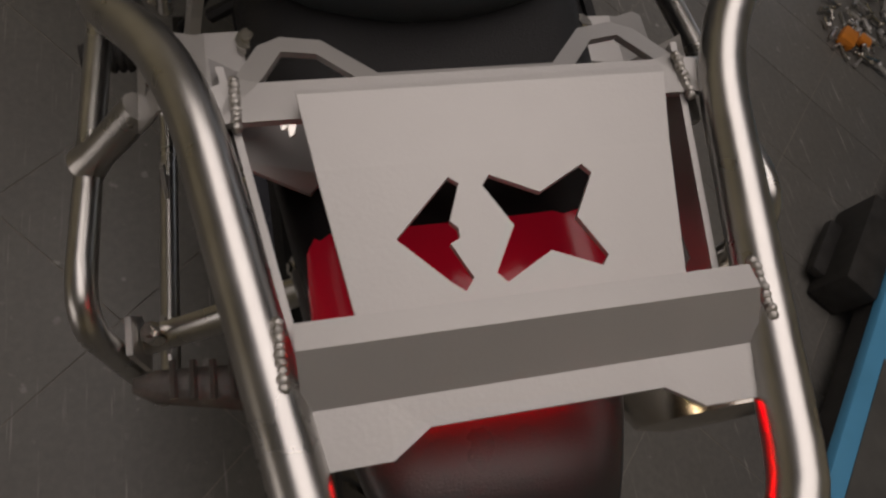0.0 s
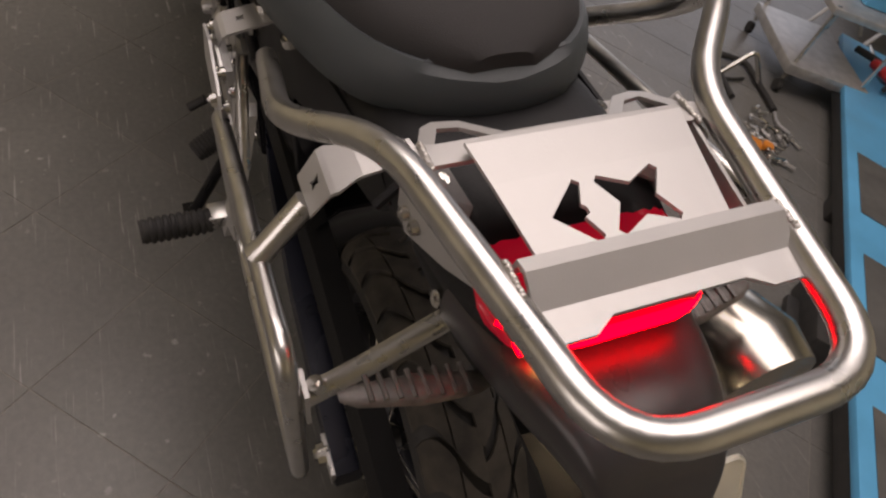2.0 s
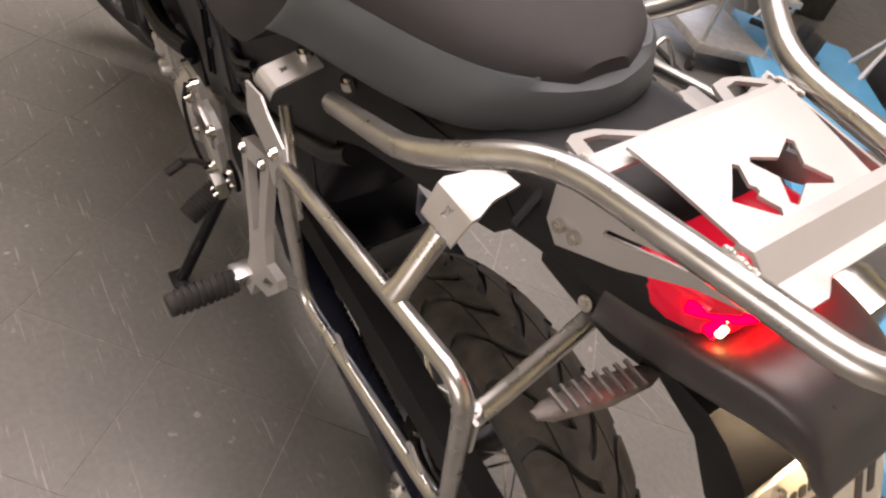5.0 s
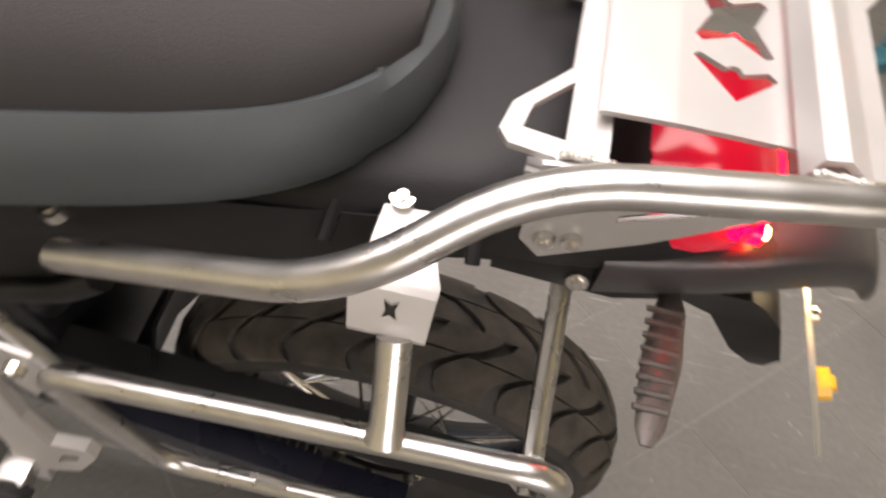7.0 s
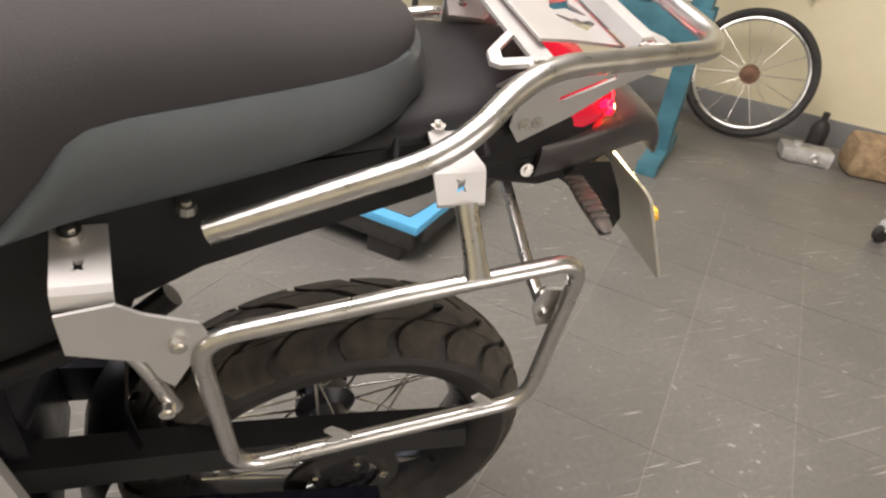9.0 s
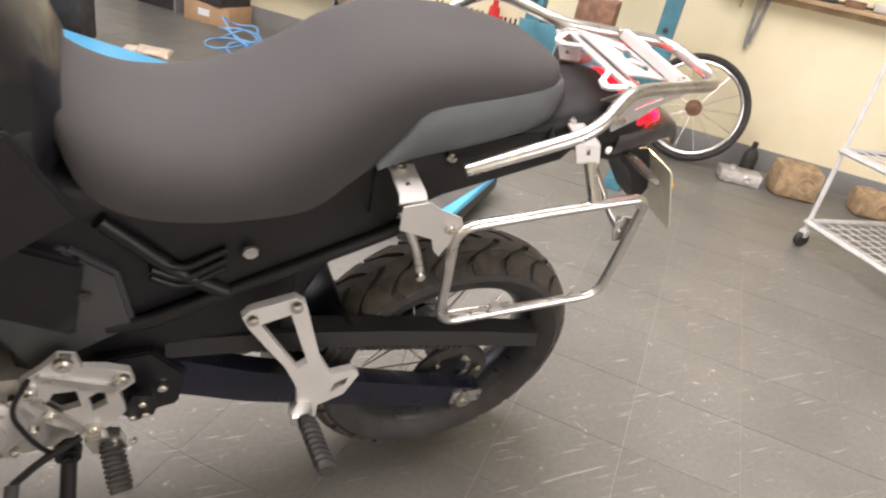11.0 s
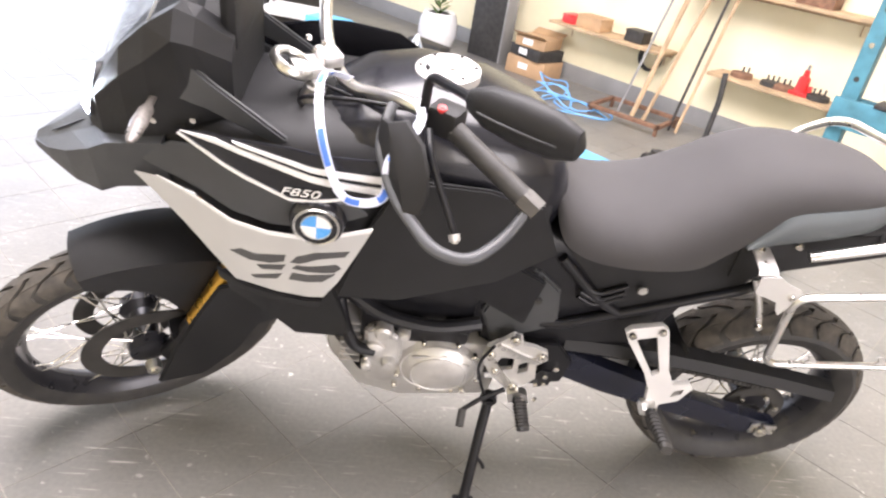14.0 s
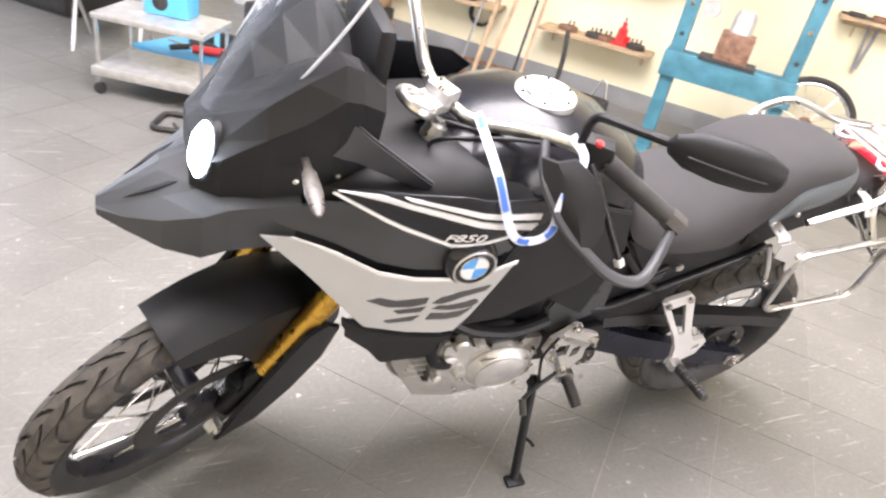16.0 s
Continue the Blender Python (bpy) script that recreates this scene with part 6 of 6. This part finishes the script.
for k in range(14):
    a, h = k * 2.4, 0.30 + 0.012 * k
    d = Vector((math.cos(a), math.sin(a), 0.6))
    p = Vector((0, 0, h - 0.04))
    w = Vector((-math.sin(a), math.cos(a), 0)) * 0.022
    bm = bmesh.new()
    vs = [bm.verts.new(q) for q in (p, p + d * 0.06 + w, p + d * 0.13, p + d * 0.06 - w, p + d * 0.06 + Vector((0, 0, -0.008)))]
    for tri in ((0, 1, 4), (1, 2, 4), (2, 3, 4), (3, 0, 4)):
        bm.faces.new([vs[q] for q in tri])
    part("leaf", bm, LEAF, pot)

# leaning sticks
for u0, u1, top, r, m_ in ((2.02, 1.86, 1.75, 0.020, WOOD), (1.92, 1.62, 1.9, 0.016, WOOD), (1.70, 1.60, 1.8, 0.011, DARK), (1.64, 1.55, 1.7, 0.013, WOOD), (2.15, 1.98, 1.6, 0.010, SKIRT)):
    st = thing("wooden_pole" if m_ is WOOD else "metal_rod", "worn wooden pole leaning against the cream wall" if m_ is WOOD else "thin metal rod leaning against the cream wall", "pole", group="poles leaning on the wall")
    part("pole", tube([room(u0, -2.98, r), room((u0 + u1) / 2 + 0.01, -3.17, top / 2), room(u1, WALL_V + r + 0.004, top)], r, 0.1, 8), m_, st)

# rusty angle frame on the floor
rf = place(thing("angle_iron_frame", "rusty angle iron frame on the floor by the wall", "frame"), 1.98, -2.92, 0, 6)
bm = bmesh.new()
for a, b in (((-0.28, -0.2), (0.28, -0.2)), ((0.28, -0.2), (0.28, 0.2)), ((0.28, 0.2), (-0.28, 0.2)), ((-0.28, 0.2), (-0.28, -0.2))):
    cx, cy, lx, ly = (a[0] + b[0]) / 2, (a[1] + b[1]) / 2, abs(a[0] - b[0]) + 0.03, abs(a[1] - b[1]) + 0.03
    part("rail", boxed(cx, cy, 0.07, lx if lx > 0.05 else 0.03, ly if ly > 0.05 else 0.03, 0.03, 0.003), RUST, rf)
for x in (-0.27, 0.27):
    for y in (-0.19, 0.19):
        part("leg", boxed(x, y, 0.03, 0.025, 0.025, 0.06, 0.002), RUST, rf)

# air hose heap
hose = place(thing("air_hose", "tangled blue air hose in a heap on the floor", "hose"), 2.45, -2.72)
for k in range(7):
    pts = []
    ph, rx, ry = random.uniform(0, 6), random.uniform(0.10, 0.30), random.uniform(0.08, 0.2)
    ox, oy = random.uniform(-0.15, 0.25), random.uniform(-0.12, 0.12)
    for i in range(26):
        a = ph + i * 0.26
        pts.append(Vector((ox + rx * math.cos(a), oy + ry * math.sin(a), 0.006 + 0.012 * k * (0.5 + 0.5 * math.sin(a * 2 + k)) + (0.10 if k > 4 else 0.0) * (0.5 + 0.5 * math.cos(a)))))
    part("loop", sweep(bmesh.new(), pts, 0.0055, 8), HOSE, hose)

# paddock stand
pad = place(thing("paddock_stand", "black tubular paddock stand standing on the floor", "stand"), 1.30, -2.33, 0, 10)
part("upright", tube([(-0.10, -0.10, 0.03), (-0.11, -0.12, 0.45), (-0.09, -0.13, 0.62)], 0.017, 0.05), DARK, pad)
part("base_bow", tube([(-0.10, -0.10, 0.03), (0.16, -0.09, 0.03), (0.17, 0.10, 0.03), (-0.10, 0.11, 0.03)], 0.015, 0.04), DARK, pad)
part("cross_tube", tube([(-0.10, 0.0, 0.05), (0.17, 0.0, 0.05)], 0.013), DARK, pad)
for x, y in ((0.17, 0.10), (-0.10, 0.11)):
    part("roller", lathe([(0.0, 0.02), (0.028, 0.02), (0.028, -0.02), (0.0, -0.02)], Matrix.Translation((x, y, 0.028)) @ ACROSS, 16), DARK, pad)
bag = place(thing("tool_holder", "dark tool holder with a wire handle on the floor", "tool holder"), 1.02, -2.95)
part("body", boxed(0, 0, 0.06, 0.24, 0.12, 0.12, 0.02), DARK, bag)
part("handle", tube([(-0.10, 0, 0.11), (-0.06, 0, 0.26), (-0.03, 0, 0.26), (0.02, 0, 0.11)], 0.006, 0.03), STEEL, bag)

# bicycle wheel, bottle, castings
bw = place(thing("bicycle_wheel", "bicycle wheel with grey rim leaning against the cream wall", "wheel"), -0.42, -3.14, 0.326)
bw.rotation_euler = (radians(12), 0, TURN)
part("tyre", ring(bmesh.new(), 0.305, 0.022, ACROSS, 56, 10), RUBBER, bw)
part("rim", ring(bmesh.new(), 0.277, 0.011, ACROSS, 56, 8), ALU, bw)
part("hub", lathe([(0.0, -0.045), (0.012, -0.04), (0.018, -0.02), (0.018, 0.02), (0.045, 0.022), (0.05, 0.035), (0.0, 0.045)], ACROSS, 18), RUST, bw, "rusty hub with sprocket")
for k in range(28):
    a = k * 2 * math.pi / 28
    b = a + (0.35 if k % 2 else -0.35)
    part("spoke", sweep(bmesh.new(), [ACROSS @ Vector((0.018 * math.cos(a), 0.018 * math.sin(a), 0.02 * (1 if k % 2 else -1))), ACROSS @ Vector((0.272 * math.cos(b), 0.272 * math.sin(b), 0))], 0.0013, 5), STEEL, bw)
bt = place(thing("oil_bottle", "black plastic oil bottle on the floor by the wall", "bottle"), -0.84, -3.20, 0.0)
part("body", lathe([(0.0, 0.0), (0.042, 0.0), (0.045, 0.01), (0.045, 0.13), (0.03, 0.165), (0.016, 0.175), (0.015, 0.195)], Matrix(), 20), DARK, bt)
part("cap", lathe([(0.017, 0.190), (0.017, 0.215), (0.0, 0.217)], Matrix(), 16), DARK, bt)
for u, v, sx, sy, sz, m_, lab, nm in ((-0.80, -3.02, 0.24, 0.14, 0.075, CAST, "pale crankcase casting on the floor", "metal_casting"), (-1.10, -3.06, 0.26, 0.20, 0.19, CLAY, "dirty tan engine casing on the floor", "engine_casing"), (-1.55, -3.12, 0.22, 0.18, 0.14, CLAY, "dirty brown engine casing on the floor", "engine_casing")):
    c = place(thing(nm, lab, "engine part"), u, v, 0, 12)
    body = boxed(0, 0, sz / 2, sx, sy, sz, min(sx, sz) * 0.22)
    for q in body.verts:
        q.co += noise.noise_vector(q.co * 14) * 0.016
        q.co.z = max(q.co.z, 0.0)
    part("body", body, m_, c)
    part("bore", ring(bmesh.new(), sz * 0.24, 0.010, Matrix.Translation((-sx * 0.15, sy * 0.48, sz * 0.5)) @ ACROSS, 20, 8), m_, c)
    part("flange", lathe([(0.0, 0.02), (sz * 0.25, 0.02), (sz * 0.3, 0.0)], Matrix.Translation((sx * 0.2, 0.0, sz * 0.95)), 16), m_, c)
    for x in (-0.3, 0.3):
        part("lug", boxed(x * sx, sy * 0.42, sz * 0.3, 0.04, 0.05, 0.04, 0.01), m_, c)

# trolley
tr = place(thing("trolley", "grey-white tubular trolley with wire mesh shelves", "trolley"), -1.75, -2.05, 0, 40)
for x in (-0.38, 0.38):
    for y in (-0.55, 0.55):
        part("upright", tube([(x, y, 0.09), (x, y, 0.96)], 0.011, seg=8), TROLLEY, tr)
        cw = part("castor", lathe([(0.0, -0.014), (0.035, -0.014), (0.038, 0.0), (0.035, 0.014), (0.0, 0.014)], Matrix.Translation((x, y, 0.038)) @ ACROSS, 16), DARK, tr)
        part("fork", boxed(x, y, 0.072, 0.025, 0.04, 0.04, 0.005), TROLLEY, cw)
for z in (0.13, 0.50):
    part("shelf_frame", rect_frame(bmesh.new(), 0.78, 1.12, z, 0.014), TROLLEY, tr)
    for k in range(19):
        y = -0.54 + k * 0.06
        part("mesh_wire", sweep(bmesh.new(), [Vector((-0.38, y, z + 0.004)), Vector((0.38, y, z + 0.004))], 0.0028, 5), TROLLEY, tr)
    for k in range(12):
        x = -0.36 + k * 0.065
        part("mesh_wire", sweep(bmesh.new(), [Vector((x, -0.55, z + 0.008)), Vector((x, 0.55, z + 0.008))], 0.0028, 5), TROLLEY, tr)
fly = place(thing("rubber_tyre", "small worn tyre on the lower trolley shelf", "tyre"), -1.80, -2.15, 0.17)
part("tyre", ring(bmesh.new(), 0.16, 0.03, Matrix(), 36, 10), RUBBER, fly)
part("hub", lathe([(0.0, 0.03), (0.06, 0.02), (0.13, 0.0)], Matrix(), 24), DARK, fly)
tray = place(thing("metal_tray", "dark metal tray on the upper trolley shelf", "tray"), -1.62, -2.2, 0.512, 40)
part("tray", boxed(0, 0, 0.02, 0.42, 0.40, 0.04, 0.006), DARK, tray)
for k in range(4):
    part("tool", tube([(-0.15 + 0.09 * k, -0.15, 0.05), (-0.10 + 0.09 * k, 0.16, 0.05)], 0.008, seg=8), (STEEL, DARK, RUST, DARK)[k], tray)

# cart, board and boxes far ahead of the front wheel
cart = place(thing("tool_cart", "low steel tool cart with castors", "cart"), 3.0, -0.70, 0, 20)
part("tray", boxed(0, 0, 0.13, 0.62, 0.42, 0.05, 0.008), CAST, cart)
part("shelf", boxed(0, 0, 0.42, 0.60, 0.40, 0.03, 0.006), CAST, cart)
for x in (-0.28, 0.28):
    for y in (-0.18, 0.18):
        part("upright", tube([(x, y, 0.07), (x, y, 0.44)], 0.010, seg=8), STEEL, cart)
        part("castor", lathe([(0.0, -0.012), (0.03, -0.012), (0.03, 0.012), (0.0, 0.012)], Matrix.Translation((x, y, 0.03)) @ ACROSS, 14), DARK, cart)
bb = place(thing("speaker_box", "light blue box with a round dark opening", "box"), 3.02, -0.78, 0.437, 20)
part("body", boxed(0, 0, 0.07, 0.24, 0.16, 0.14, 0.008), LIFT, bb)
part("opening", lathe([(0.0, 0.006), (0.035, 0.004), (0.045, 0.0)], Matrix.Translation((0.03, 0.08, 0.07)) @ ACROSS, 20), DARK, bb)
wb = place(thing("sack_chair", "pale folding chair standing on the floor", "chair"), 3.78, -1.05, 0, 35)
part("seat", boxed(0, 0, 0.44, 0.42, 0.40, 0.03, 0.01), TROLLEY, wb)
part("backrest", boxed(0, -0.20, 0.72, 0.42, 0.03, 0.34, 0.012), TROLLEY, wb)
for x in (-0.19, 0.19):
    part("leg", tube([(x, 0.20, 0.008), (x, -0.02, 0.44), (x, -0.20, 0.86)], 0.011, 0.03, 8), TROLLEY, wb)
    part("leg", tube([(x, -0.22, 0.008), (x, 0.14, 0.44)], 0.011, seg=8), TROLLEY, wb)
db = place(thing("dark_cabinet", "low dark metal cabinet against the workshop side", "cabinet"), 4.95, -1.45, 0, 4)
part("body", boxed(0, 0, 0.22, 1.1, 0.5, 0.42, 0.01), DARK, db)
for x in (-0.27, 0.27):
    part("door", boxed(x, 0.255, 0.22, 0.50, 0.015, 0.36, 0.004), DARK, db)
glove = place(thing("work_glove", "crumpled beige work glove on the floor", "glove"), 2.72, -2.02, 0.0, 30)
gl = boxed(0, 0, 0.022, 0.20, 0.11, 0.044, 0.018)
bmesh.ops.subdivide_edges(gl, edges=gl.edges[:], cuts=1)
for q in gl.verts:
    q.co += noise.noise_vector(q.co * 22) * 0.02
    q.co.z = max(0.0, q.co.z)
part("palm", gl, CLOTH, glove)
for k in range(4):
    part("finger", tube([(0.09, -0.04 + 0.026 * k, 0.018), (0.15, -0.05 + 0.032 * k, 0.016), (0.17 - 0.02 * (k == 3), -0.06 + 0.035 * k, 0.012)], 0.012, 0.02, 8), CLOTH, glove)


# ---- floor tiles: each a thin slab of its own near the motorcycle, the rest joined ----
TILE_S = 0.309
tile_origin = ROOM.inverted() @ Vector((0.555, 0.396, 0))


def tile_bm(bm, cu, cv):
    h = TILE_S / 2 - 0.0014
    return box(bm, cu, cv, -0.002, 2 * h, 2 * h, 0.004, 0.0)


near, far = [], []
for i in range(-22, 22):
    for j in range(-14, 16):
        cu, cv = tile_origin.x + (i + 0.5) * TILE_S, tile_origin.y + (j + 0.5) * TILE_S
        if -6 < cu < 7 and WALL_V + 0.1 < cv < 4.9:
            p = room(cu, cv)
            d = (Vector((p.x - 0.8, p.y - 0.1))).length
            near.append((d, cu, cv))
near.sort()
one = bmesh.new()
tile_bm(one, 0, 0)
tile_mesh = bpy.data.meshes.new("floor_tile")
one.to_mesh(tile_mesh)
one.free()
tile_mesh.materials.append(TILE)
for d, cu, cv in near[:290]:
    ob = new("floor_tile", tile_mesh)
    ob.parent = floor
    ob.matrix_local = ROOM @ Matrix.Translation((cu, cv, random.uniform(-0.0004, 0.0004)))
verts, faces = [], []
h = TILE_S / 2 - 0.0014
for d, cu, cv in near[290:]:
    n = len(verts)
    verts += [room(cu + a * h, cv + b * h, z) for z in (-0.004, 0.0) for a, b in ((-1, -1), (1, -1), (1, 1), (-1, 1))]
    faces += [(n + 4, n + 5, n + 6, n + 7)] + [(n + k, n + (k + 1) % 4, n + 4 + (k + 1) % 4, n + 4 + k) for k in range(4)]
rest = bpy.data.meshes.new("floor_tiles_far")
rest.from_pydata(verts, [], faces)
rest.materials.append(TILE)
rest_ob = new("floor_tiles_far", rest)
rest_ob.parent = floor
tagged(rest_ob, "", "", "", "stuff")
